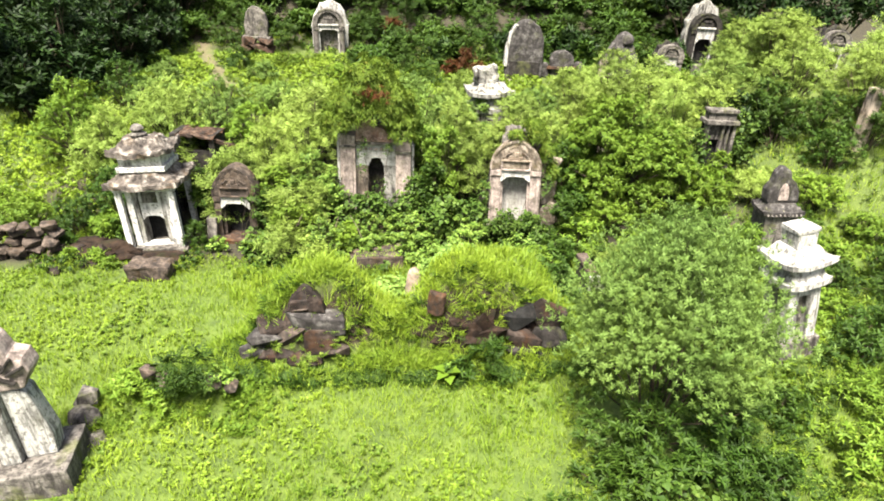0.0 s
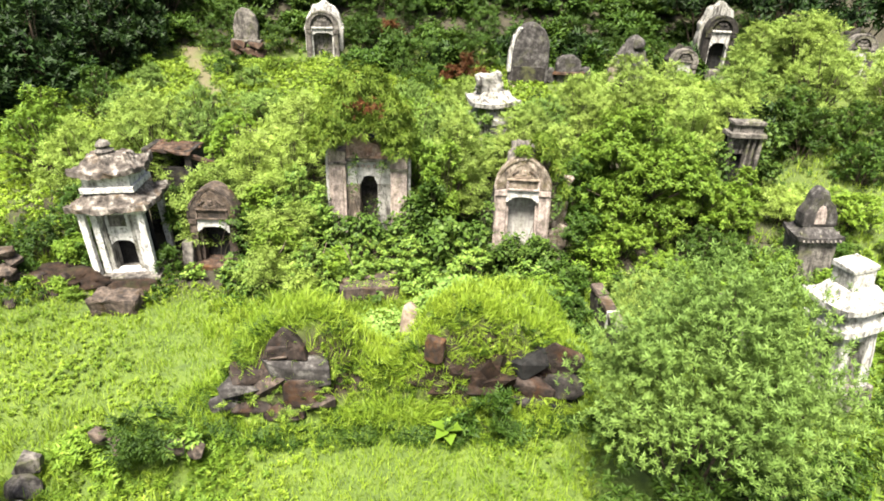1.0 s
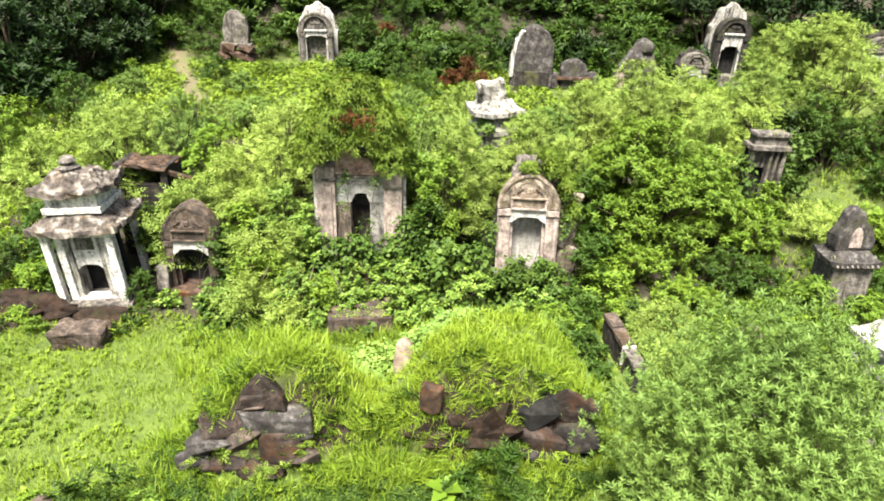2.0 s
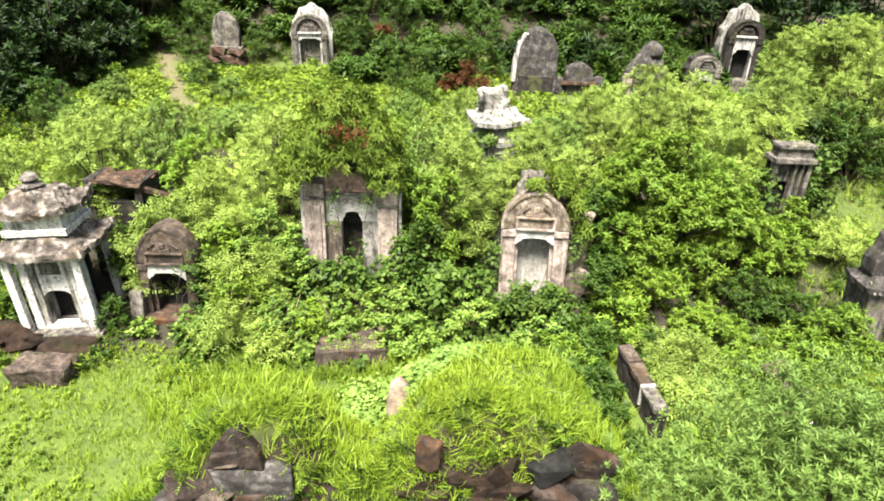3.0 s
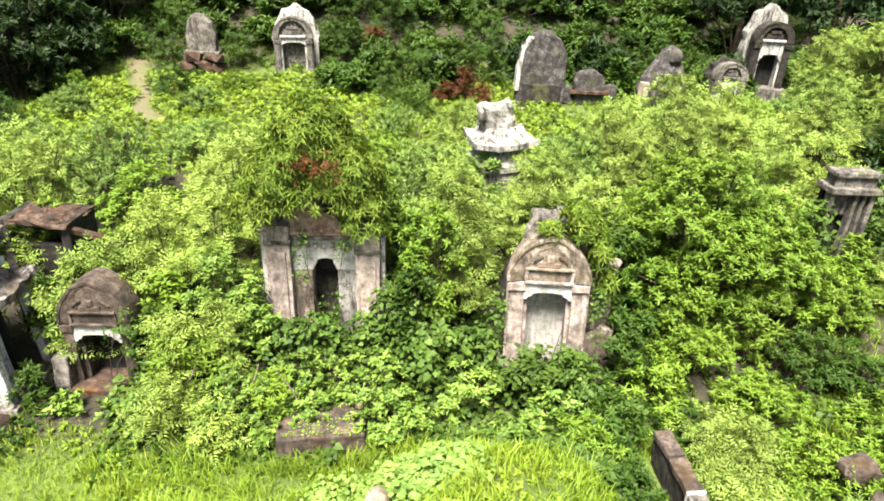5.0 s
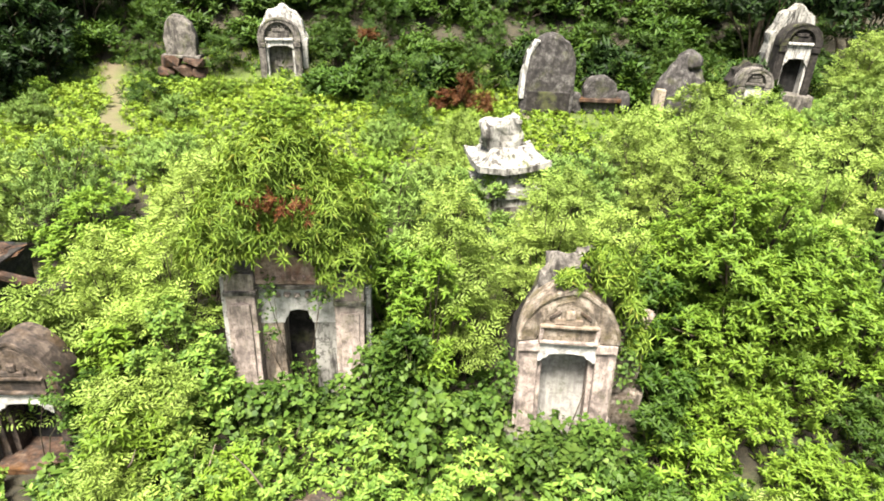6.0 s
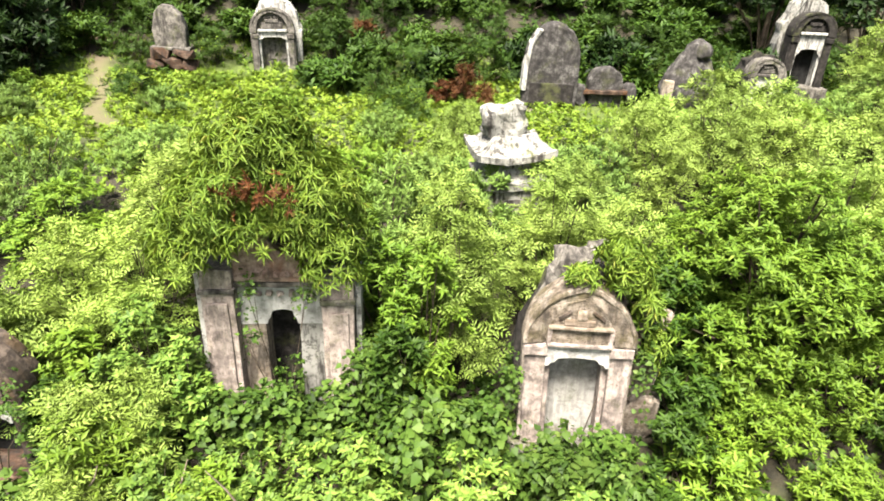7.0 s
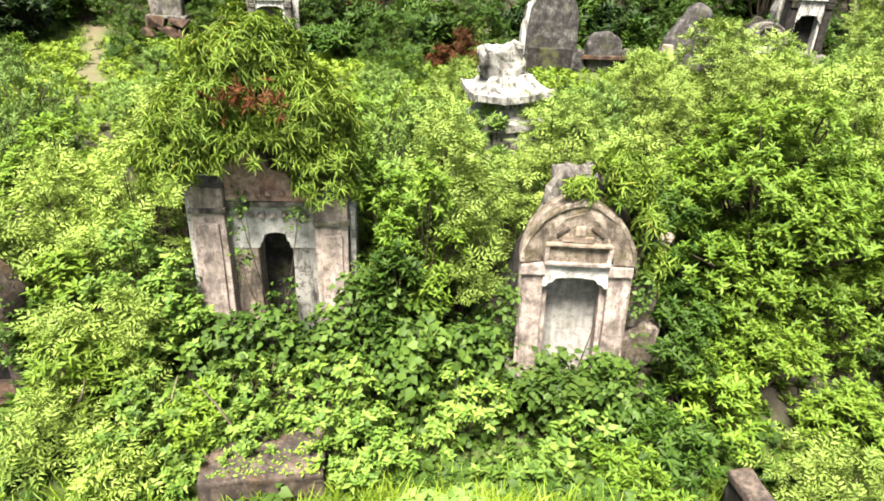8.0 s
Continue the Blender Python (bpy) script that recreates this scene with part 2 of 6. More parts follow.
def worn(bm, bevel=0.018, amp=0.008, seed=0.0):
    """Rounds the sharp edges and makes them uneven."""
    edges = [e for e in bm.edges if len(e.link_faces) == 2 and e.calc_face_angle(0) > 0.5]
    bmesh.ops.bevel(bm, geom=edges, offset=bevel, segments=2, profile=0.6, affect="EDGES", clamp_overlap=True)
    for v in bm.verts:
        v.co += amp * noise.noise_vector(v.co * 5 + Vector((seed, seed * 2, 3)))
    return bm


def box(x0, x1, y0, y1, z0, z1, bevel=0.018, amp=0.01, seed=0.0, cuts=3):
    bm = bmesh.new()
    bmesh.ops.create_cube(bm, size=1)
    for v in bm.verts:
        v.co = ((x0 + x1) / 2 + v.co.x * (x1 - x0), (y0 + y1) / 2 + v.co.y * (y1 - y0), (z0 + z1) / 2 + v.co.z * (z1 - z0))
    if cuts:
        bmesh.ops.subdivide_edges(bm, edges=bm.edges[:], cuts=cuts, use_grid_fill=True)
    return worn(bm, bevel, amp, seed + x0 * 3 + z0)


def prism(pts, y0, y1, bevel=0.014, amp=0.006, seed=0.0):
    """A flat outline in x and z, with depth along y."""
    bm = bmesh.new()
    a = [bm.verts.new((x, y0, z)) for x, z in pts]
    b = [bm.verts.new((x, y1, z)) for x, z in pts]
    bm.faces.new(a)
    bm.faces.new(b[::-1])
    for i in range(len(pts)):
        j = (i + 1) % len(pts)
        bm.faces.new((a[j], a[i], b[i], b[j]))
    bmesh.ops.recalc_face_normals(bm, faces=bm.faces)
    return worn(bm, bevel, amp, seed)


def arch_line(w, zs, zt, n=16, power=0.85, q=2.0):
    """From the right springer over the top to the left one; a smaller q makes it more pointed."""
    return [(w / 2 * math.cos(a), zs + (zt - zs) * max(0.0, 1 - abs(math.cos(a)) ** q) ** (power / 2)) for a in [math.pi * i / n for i in range(n + 1)]]


def scallop_line(x0, x1, z, rise, n=20):
    """A cusped lower edge between x0 and x1."""
    out = []
    for i in range(n + 1):
        u = i / n
        e = min(u, 1 - u) * 2
        s = 0.0 if e < 0.12 else (0.45 + 0.1 * math.sin(e * 20) if e < 0.38 else 0.85 + 0.15 * math.sin((e - 0.38) / 0.62 * math.pi / 2))
        out.append((x0 + (x1 - x0) * u, z + rise * s))
    return out


def angular_stone(sx, sy, sz, seed, n=16, bevel=0.02):
    r = random.Random(seed)
    bm = bmesh.new()
    for i in range(n):
        v = Vector((r.gauss(0, 1), r.gauss(0, 1), r.gauss(0, 1))).normalized()
        v = Vector([math.copysign(abs(c) ** 0.55, c) for c in v])
        bm.verts.new((v.x * sx / 2, v.y * sy / 2, v.z * sz / 2))
    bmesh.ops.convex_hull(bm, input=bm.verts)
    for v in [v for v in bm.verts if not v.link_faces]:
        bm.verts.remove(v)
    bmesh.ops.bevel(bm, geom=bm.edges[:], offset=bevel, segments=1, affect="EDGES", clamp_overlap=True)
    return bm


def rough_lump(sx, sy, sz, seed, amp=0.16, freq=1.6, sub=4, flat=True):
    """A rounded, uneven rock or plaster mass; its foot at z = 0."""
    bm = bmesh.new()
    bmesh.ops.create_icosphere(bm, subdivisions=sub, radius=1)
    off = Vector((seed * 3.7, seed * 1.3, seed * 7.1))
    for v in bm.verts:
        d = 1 + amp * noise.noise(v.co * freq + off) * 2 + amp * 0.5 * noise.noise(v.co * freq * 3 + off) * 2 + amp * 0.2 * noise.noise(v.co * freq * 8 + off)
        c = v.co * d
        v.co = (c.x * sx / 2, c.y * sy / 2, (max(c.z, -0.25) + 0.25) * sz / 1.25 if flat else c.z * sz / 2)
    return bm


def tube_arrays(pts, radii, sides=5):
    V, F = [], []
    pts = [Vector(p) for p in pts]
    for i, p in enumerate(pts):
        d = (pts[min(i + 1, len(pts) - 1)] - pts[max(i - 1, 0)]).normalized()
        u = d.orthogonal().normalized()
        w = d.cross(u)
        for k in range(sides):
            a = 2 * math.pi * k / sides
            V.append(p + radii[i] * (math.cos(a) * u + math.sin(a) * w))
    for i in range(len(pts) - 1):
        for k in range(sides):
            a, b = i * sides + k, i * sides + (k + 1) % sides
            F += [(a, b, b + sides), (a, b + sides, a + sides)]
    return np.array(V), np.array(F)


def join_arrays(items):
    V, F, o = [], [], 0
    for v, f in items:
        V.append(v)
        F.append(f + o)
        o += len(v)
    return np.concatenate(V), np.concatenate(F)


def leaf(L, W, fold=0.25, droop=0.2):
    """A pointed leaf along x: four corners, folded on its midrib."""
    V = np.array([(0, 0, 0), (L * 0.42, W / 2, W * fold), (L, 0, -L * droop), (L * 0.42, -W / 2, W * fold)])
    return V, np.array([(0, 2, 1), (0, 3, 2)])


def heart_leaf(L, droop=0.15):
    W = L * 0.95
    V = np.array([(0, 0, 0), (-L * 0.12, W * 0.28, 0.02 * L), (L * 0.3, W * 0.5, 0.1 * L), (L, 0, -L * droop),
                  (L * 0.3, -W * 0.5, 0.1 * L), (-L * 0.12, -W * 0.28, 0.02 * L)])
    return V, np.array([(0, 2, 1), (0, 3, 2), (0, 4, 3), (0, 5, 4)])


def turn_z(V, a):
    c, s = math.cos(a), math.sin(a)
    return np.stack([V[:, 0] * c - V[:, 1] * s, V[:, 0] * s + V[:, 1] * c, V[:, 2]], 1)


def turn_y(V, a):
    c, s = math.cos(a), math.sin(a)
    return np.stack([V[:, 0] * c - V[:, 2] * s, V[:, 1], V[:, 0] * s + V[:, 2] * c], 1)


def star_sprig(n, L, W, seed, lift=0.35):
    """Shoot tip along z: leaves set round it in a loose star."""
    r = random.Random(seed)
    items = []
    for i in range(n):
        v, f = leaf(L * r.uniform(0.65, 1.1), W * r.uniform(0.8, 1.15), 0.2, r.uniform(0.02, 0.2))
        v = turn_y(v, lift + r.uniform(-0.3, 0.45))
        v = turn_z(v, i * 2.4 + r.uniform(-0.4, 0.4)) + np.array([0, 0, -L * 0.9 * (1 - (i + 1) / n)])
        items.append((v, f))
    return join_arrays(items)


def plume_sprig(n, L, W, seed):
    """A feather-shaped compound leaf: pairs of leaflets along an arching stalk (x), drooping at the tip."""
    r = random.Random(seed)
    items = []
    for i in range(n):
        u = (i + 0.7) / n
        at = np.array([u * L, 0, L * (0.3 * u - 0.45 * u * u)])
        size = W * (0.55 + 0.9 * math.sin(math.pi * min(1, u * 0.85 + 0.1)))
        for side in (1, -1):
            v, f = leaf(size * r.uniform(0.85, 1.15), size * 0.34, 0.2, 0.25)
            items.append((turn_z(v, side * r.uniform(0.8, 1.15)) + at, f))
    v, f = leaf(W * 0.8, W * 0.28, 0.2, 0.3)
    items.append((v + np.array([L, 0, -0.15 * L]), f))
    return join_arrays(items)


def drape_sprig(n, L, W, seed):
    """A shoot tip with a whorl of narrow leaves arching out and down."""
    r = random.Random(seed)
    items = []
    for i in range(n):
        v, f = leaf(L * r.uniform(0.7, 1.25), W, 0.15, r.uniform(0.25, 0.6))
        v = turn_z(turn_y(v, r.uniform(-0.1, 0.7)), i * 6.28 / n * 1.6 + r.uniform(-0.3, 0.3)) + np.array([0, 0, -L * 0.5 * r.random()])
        items.append((v, f))
    return join_arrays(items)


def vine_sprig(n, L, seed):
    r = random.Random(seed)
    items = []
    for i in range(n):
        v, f = heart_leaf(L * r.uniform(0.6, 1.15), r.uniform(0.05, 0.3))
        v = turn_z(turn_y(v, r.uniform(-0.55, 0.25)), r.uniform(0, 6.28)) + np.array([r.uniform(-1, 1), r.uniform(-1, 1), r.uniform(-0.5, 0.3)]) * L * 1.5
        items.append((v, f))
    return join_arrays(items)


def grass_tuft(n, H, W, spread, seed):
    r = random.Random(seed)
    items = []
    for i in range(n):
        h, w, bend = H * r.uniform(0.5, 1.15), W * r.uniform(0.7, 1.2), r.uniform(0.15, 0.75)
        V = np.array([(0, -w / 2, 0), (0, w / 2, 0), (bend * h * 0.35, -w * 0.42, h * 0.6), (bend * h * 0.35, w * 0.42, h * 0.6), (bend * h, 0, h * (1 - 0.25 * bend))])
        a = r.uniform(0, 6.28)
        items.append((turn_z(V, a) + np.array([r.uniform(-1, 1) * spread, r.uniform(-1, 1) * spread, 0]), np.array([(0, 1, 3), (0, 3, 2), (2, 3, 4)])))
    return join_arrays(items)


def fern_tuft(n, L, W, seed):
    r = random.Random(seed)
    items = []
    for i in range(n):
        v, f = plume_sprig(5, L * r.uniform(0.7, 1.1), W, seed * 31 + i)
        items.append((turn_z(turn_y(v, r.uniform(0.35, 0.95)), i * 6.28 / n + r.uniform(-0.4, 0.4)), f))
    return join_arrays(items)


def frames_for(N, D):
    """Turns that carry z to the rows of D, with a random spin about it."""
    D = D / np.maximum(np.linalg.norm(D, axis=1, keepdims=True), 1e-6)
    R = rng.normal(size=(len(D), 3))
    X = np.cross(R, D)
    X /= np.maximum(np.linalg.norm(X, axis=1, keepdims=True), 1e-6)
    Y = np.cross(D, X)
    return np.stack([X, Y, D], axis=2)


def strew(templates, P, D, size=(0.75, 1.2)):
    """Sets copies of the templates at the places P, their z along D, in one array of triangles."""
    items = []
    which = rng.integers(0, len(templates), len(P))
    for k, (tv, tf) in enumerate(templates):
        sel = which == k
        if not sel.any():
            continue
        p, d = P[sel], D[sel]
        R = frames_for(len(p), d) * rng.uniform(*size, size=(len(p), 1, 1))
        V = np.einsum("nij,kj->nki", R, tv) + p[:, None, :]
        F = tf[None] + (np.arange(len(p)) * len(tv))[:, None, None]
        items.append((V.reshape(-1, 3), F.reshape(-1, 3)))
    return join_arrays(items)


def shoot_sprig(n, L, W, seed):
    """A shoot tip with several feather-shaped leaves arching from it."""
    r = random.Random(seed)
    items = []
    for i in range(n):
        v, f = plume_sprig(4, L * r.uniform(0.7, 1.1), W, seed * 17 + i)
        items.append((turn_z(turn_y(v, r.uniform(0.35, 1.0)), i * 6.28 / n + r.uniform(-0.5, 0.5)), f))
    return join_arrays(items)


STAR = [star_sprig(11, 0.112, 0.036, s, 0.3) for s in range(5)]
STAR_FAR = [star_sprig(8, 0.28, 0.1, s + 9) for s in range(3)]
STAR_FINE = [star_sprig(11, 0.125, 0.027, s + 20, 0.6) for s in range(4)]
PLUME = [shoot_sprig(4, 0.25, 0.066, s) for s in range(5)]
DRAPE = [drape_sprig(10, 0.115, 0.02, s) for s in range(4)]
VINE = [vine_sprig(7, 0.098, s) for s in range(5)]
BRAMBLE = [star_sprig(9, 0.1, 0.054, s + 90, 0.15) for s in range(4)]
HERB = [star_sprig(8, 0.058, 0.036, s + 50, 0.2) for s in range(4)]
TUFT = [grass_tuft(9, 0.12, 0.011, 0.13, s) for s in range(6)]
TALL = [grass_tuft(12, 0.27, 0.013, 0.1, s + 70) for s in range(5)]
FERN = [fern_tuft(5, 0.27, 0.07, s) for s in range(4)]

# ---- the ground: a lawn terrace, a mound, a shelf with tombs, a back terrace, and the wooded hill ----
KNOT_Y = np.array([-80, 5, 9, 11, 13, 14, 15, 16.5, 20, 23, 26, 30.5, 33, 38, 60, 140, 400.0])
KNOT_Z = np.array([-0.6, -0.35, -0.2, -0.05, 0.0, 0.2, 0.55, 0.9, 1.45, 1.8, 1.95, 2.15, 3.0, 5.6, 17, 50, 90.0])


def step(a, b, v):
    u = np.clip((v - a) / (b - a), 0, 1)
    return u * u * (3 - 2 * u)


def ground_z(x, y):
    x, y = np.asarray(x, float), np.asarray(y, float)
    west = step(-2.4, -3.4, x) * step(19, 17, y)
    z = np.interp(y - 1.6 * west * step(12, 14, y), KNOT_Y, KNOT_Z)
    # two grave mounds with steep stone faces
    face = step(9.82, 10.3, y + 0.06 * np.sin(x * 2.1))
    z = z + face * (1.3 * np.exp(-((x - 1.95) / 1.4) ** 4 - ((y - 10.9) / 1.65) ** 4) + 1.4 * np.exp(-np.abs((x + 1.55) / 1.05) ** 3 - ((y - 10.4) / 1.3) ** 4)
                    + 0.55 * np.exp(-((x - 0.2) / 1.6) ** 4 - ((y - 10.3) / 0.9) ** 4))
    # low bank on the lawn
    z = z + 0.62 * np.exp(-((x + 3.7) / 1.05) ** 2 - ((y - 8.9) / 0.45) ** 2)
    # the ground is higher in the east
    z = z + 0.5 * step(5.5, 8.0, x) * step(13, 9, y)
    z = z + 0.9 * step(9.5, 13, x) * step(14, 19, y) * step(27, 22, y)
    z = z + 1.6 * step(-11, -15, x) * step(14, 22, y)
    z = z + 0.05 * np.sin(x * 1.7 + y * 0.6) * np.sin(y * 1.3 - x * 0.4) + 0.03 * np.sin(x * 4.1) * np.sin(y * 3.7)
    return z


def gz(x, y):
    return float(ground_z(x, y))


def build_ground():
    xs = np.concatenate([np.linspace(-300, -22, 24)[:-1], np.linspace(-22, 22, 150), np.linspace(22, 300, 24)[1:]])
    ys = np.concatenate([np.linspace(-80, 2, 14)[:-1], np.linspace(2, 36, 140), np.linspace(36, 400, 40)[1:]])
    X, Y = np.meshgrid(xs, ys)
    V = np.stack([X, Y, ground_z(X, Y)], 2).reshape(-1, 3)
    nx, ny = len(xs), len(ys)
    i = (np.arange(ny - 1)[:, None] * nx + np.arange(nx - 1)[None]).ravel()
    F = np.concatenate([np.stack([i, i + 1, i + nx + 1], 1), np.stack([i, i + nx + 1, i + nx], 1)])
    me = mesh_of("ground", V, F, M_ground)
    me.shade_smooth()
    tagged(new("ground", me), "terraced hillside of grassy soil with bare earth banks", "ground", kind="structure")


build_ground()


# ---- tombs ----
def carve_blocks(parent, x0, x1, z0, z1, y, n, seed, material, name="carving"):
    """Low worn relief: lumps standing proud of a panel."""
    r = random.Random(seed)
    for i in range(n):
        cx = x0 + (x1 - x0) * (i + 0.5) / n
        w = (x1 - x0) / n * r.uniform(0.5, 0.9)
        h = (z1 - z0) * r.uniform(0.45, 0.95)
        bm = angular_stone(w, 0.11, h, seed * 13 + i, 14, 0.008)
        bmesh.ops.translate(bm, vec=(cx, y, (z0 + z1) / 2 + r.uniform(-0.1, 0.1) * (z1 - z0)), verts=bm.verts)
        part(name, bm, material, parent)


def arched_tomb(m, label, w, zs, zt, jamb, lint, depth=0.5, body=None, trim=None, back=None, group="arched tombs",
                plinth=0.25, hood=0.0, hood_mat=None, base_mat=None, shelf=True, seed=1, hood_w=1.26, gable=None, q=2.0, power=0.85, low=False, arch_mat=None):
    """A tomb front: two jambs, an arched ring, a recessed gable panel, a cusped lintel over the niche, and a rough mass behind."""
    body, trim, back = body or M_tan, trim or M_white, back or M_grey
    gable = gable or body
    arch_mat = arch_mat or body
    t = thing("arched_tomb", m, label, "tomb", group)
    h = w / 2
    inner = h - jamb
    for s in (-1, 1):
        a, b = sorted((s * h, s * inner))
        part("jamb", box(a, b, 0, depth, -0.4, zs, 0.02, 0.014, seed + s, 4), body, t)
        a, b = sorted((s * (h + 0.035), s * (h - 0.03)))
        part("edge_strip", box(a, b, 0.05, depth * 0.8, -0.4, zs - 0.05, 0.012, 0.012, seed + 3 * s, 4), body, t)
        a, b = sorted((s * (h + 0.02), s * (inner - 0.02)))
        part("capital", box(a, b, -0.035, depth * 0.7, zs - 0.16, zs - 0.03, 0.015, 0.012, seed + 5 * s), body, t)
    ring = arch_line(w + 0.03, zs, zt, 22, power, q) + arch_line(2 * inner * 1.06, zs, zt - jamb * 0.62, 22, power, q)[::-1]
    part("arch", prism(ring, -0.02, depth, 0.02, 0.02, seed), arch_mat, t)
    bead = arch_line(w + 0.09, zs, zt + 0.03, 22, power, q) + arch_line(w - 0.02, zs, zt - 0.035, 22, power, q)[::-1]
    part("arch_bead", prism(bead, -0.035, depth * 0.6, 0.012, 0.016, seed + 2), arch_mat, t)
    face = -0.016 if low else depth * 0.17
    part("gable_panel", prism([(inner, zs if low else lint)] + arch_line(2 * inner * 1.1, zs, zt - jamb * 0.55, 14, power, q)[1:-1] + [(-inner, zs if low else lint)], face, depth * 0.8, 0.01, 0.012, seed + 4), arch_mat if low else gable, t)
    if low:
        # a sunk ochre panel over the lintel, a ledge, and a small carved pedestal
        part("plaque", box(-inner * 0.86, inner * 0.86, depth * -0.01, depth * 0.3, zs + 0.03, zs + 0.23, 0.008, 0.01, seed + 7), gable, t, "sunk ochre panel")
        for sx in (-1, 1):
            a, b = sorted((sx * inner * 0.87, sx * inner * 1.0))
            part("plaque_strip", box(a, b, -0.05, depth * 0.3, zs + 0.0, zs + 0.25, 0.01, 0.012, seed + sx), body, t)
        part("ledge", box(-inner * 0.98, inner * 0.98, -0.07, depth * 0.3, zs + 0.235, zs + 0.275, 0.012, 0.012, seed + 6), M_pale if gable is M_ochre else body, t)
        part("moulding", box(-inner * 0.98, inner * 0.98, -0.06, depth * 0.3, zs - 0.015, zs + 0.025, 0.01, 0.012, seed + 16), body, t)
        part("gable_step", box(-inner * 0.5, inner * 0.42, -0.05, depth * 0.3, zs + 0.28, zs + 0.36, 0.015, 0.016, seed + 17), M_pale if gable is M_ochre else body, t)
        part("gable_boss", box(-inner * 0.18, inner * 0.14, -0.06, depth * 0.3, zs + 0.36, zs + 0.48, 0.03, 0.02, seed + 18), M_pale if gable is M_ochre else body, t)
        for sx in (-1, 1):
            part("carved_scroll", moved(box(-0.09, 0.09, -0.03, 0.05, -0.018, 0.018, 0.012, 0.01, seed + sx * 3), sx * 0.2, -0.01, zs + 0.42, 0, sx * 38, 0), M_umber, t)
        carve_blocks(t, -inner * 0.75, inner * 0.75, zs + 0.3, zs + 0.42, 0.02, 6, seed, arch_mat)
    elif shelf:
        zc = zs + 0.05
        part("ledge", box(-inner * 0.98, inner * 0.98, depth * -0.02, depth * 0.4, zc, zc + 0.07, 0.012, 0.01, seed + 6), trim if shelf == 2 else body, t)
        part("plaque", box(-inner * 0.7, inner * 0.7, depth * 0.08, depth * 0.4, zc + 0.09, zc + 0.09 + (zt - zs) * 0.25, 0.01, 0.01, seed + 7), gable, t)
        zp = zc + 0.09 + (zt - zs) * 0.25
        part("gable_step", box(-inner * 0.45, inner * 0.45, depth * 0.04, depth * 0.4, zp, zp + (zt - zs) * 0.13, 0.01, 0.012, seed + 17), body, t)
        carve_blocks(t, -inner * 0.6, inner * 0.6, zc + 0.12 + (zt - zs) * 0.25, zt - jamb * 0.9, depth * 0.16, 5, seed, body)
    lip = (zs + 0.04 - lint) * 0.42
    pts = [(inner, zs + 0.04), (-inner, zs + 0.04)] + scallop_line(-inner, inner, lint - lip, lip * 1.25)
    part("lintel", prism(pts, -0.01 if low else depth * 0.12, depth * 0.5, 0.01, 0.008, seed + 8), trim, t, "pale cusped lintel")
    for s in (-1, 1):
        a, b = sorted((s * (inner + 0.01), s * (inner - 0.07)))
        part("inner_jamb", box(a, b, depth * 0.2, depth * 0.75, -0.4, lint, 0.01, 0.01, seed + s * 9), body if low else trim, t)
    # M_black passed as back paints the shade deep in the niche
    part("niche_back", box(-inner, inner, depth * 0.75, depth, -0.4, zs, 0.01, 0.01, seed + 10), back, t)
    if plinth:
        part("plinth", box(-h - 0.15, h + 0.15, -0.22, depth, -0.55, 0.0 + 0.02, 0.03, 0.03, seed + 11, 4), base_mat or M_grey, t)
    if hood:
        outer = arch_line(w * hood_w, zs * 0.82, zt + hood, 18, 1.0, 2.0)
        outer = [(x * (1 + 0.05 * math.sin(k * 2.3 + seed)) + 0.05, z + 0.07 * math.sin(k * 1.7 + seed * 2)) for k, (x, z) in enumerate(outer)]
        part("hood", prism([(w * hood_w / 2, -0.4)] + outer + [(-w * hood_w / 2 + 0.05, -0.4)], depth + 0.12, depth + 0.62, 0.07, 0.05, seed + 20), hood_mat or M_grey, t, "rough weathered outer arch of stone and lime")
        bm = rough_lump(w * 1.1, 1.2, zt + hood * 0.5, seed + 0.5, 0.07, 1.9, 3)
        bmesh.ops.translate(bm, vec=(0.05, depth + 1.0, -0.4), verts=bm.verts)
        part("mound_core", bm, M_dark, t, "dark earth-covered core", True)
    return t


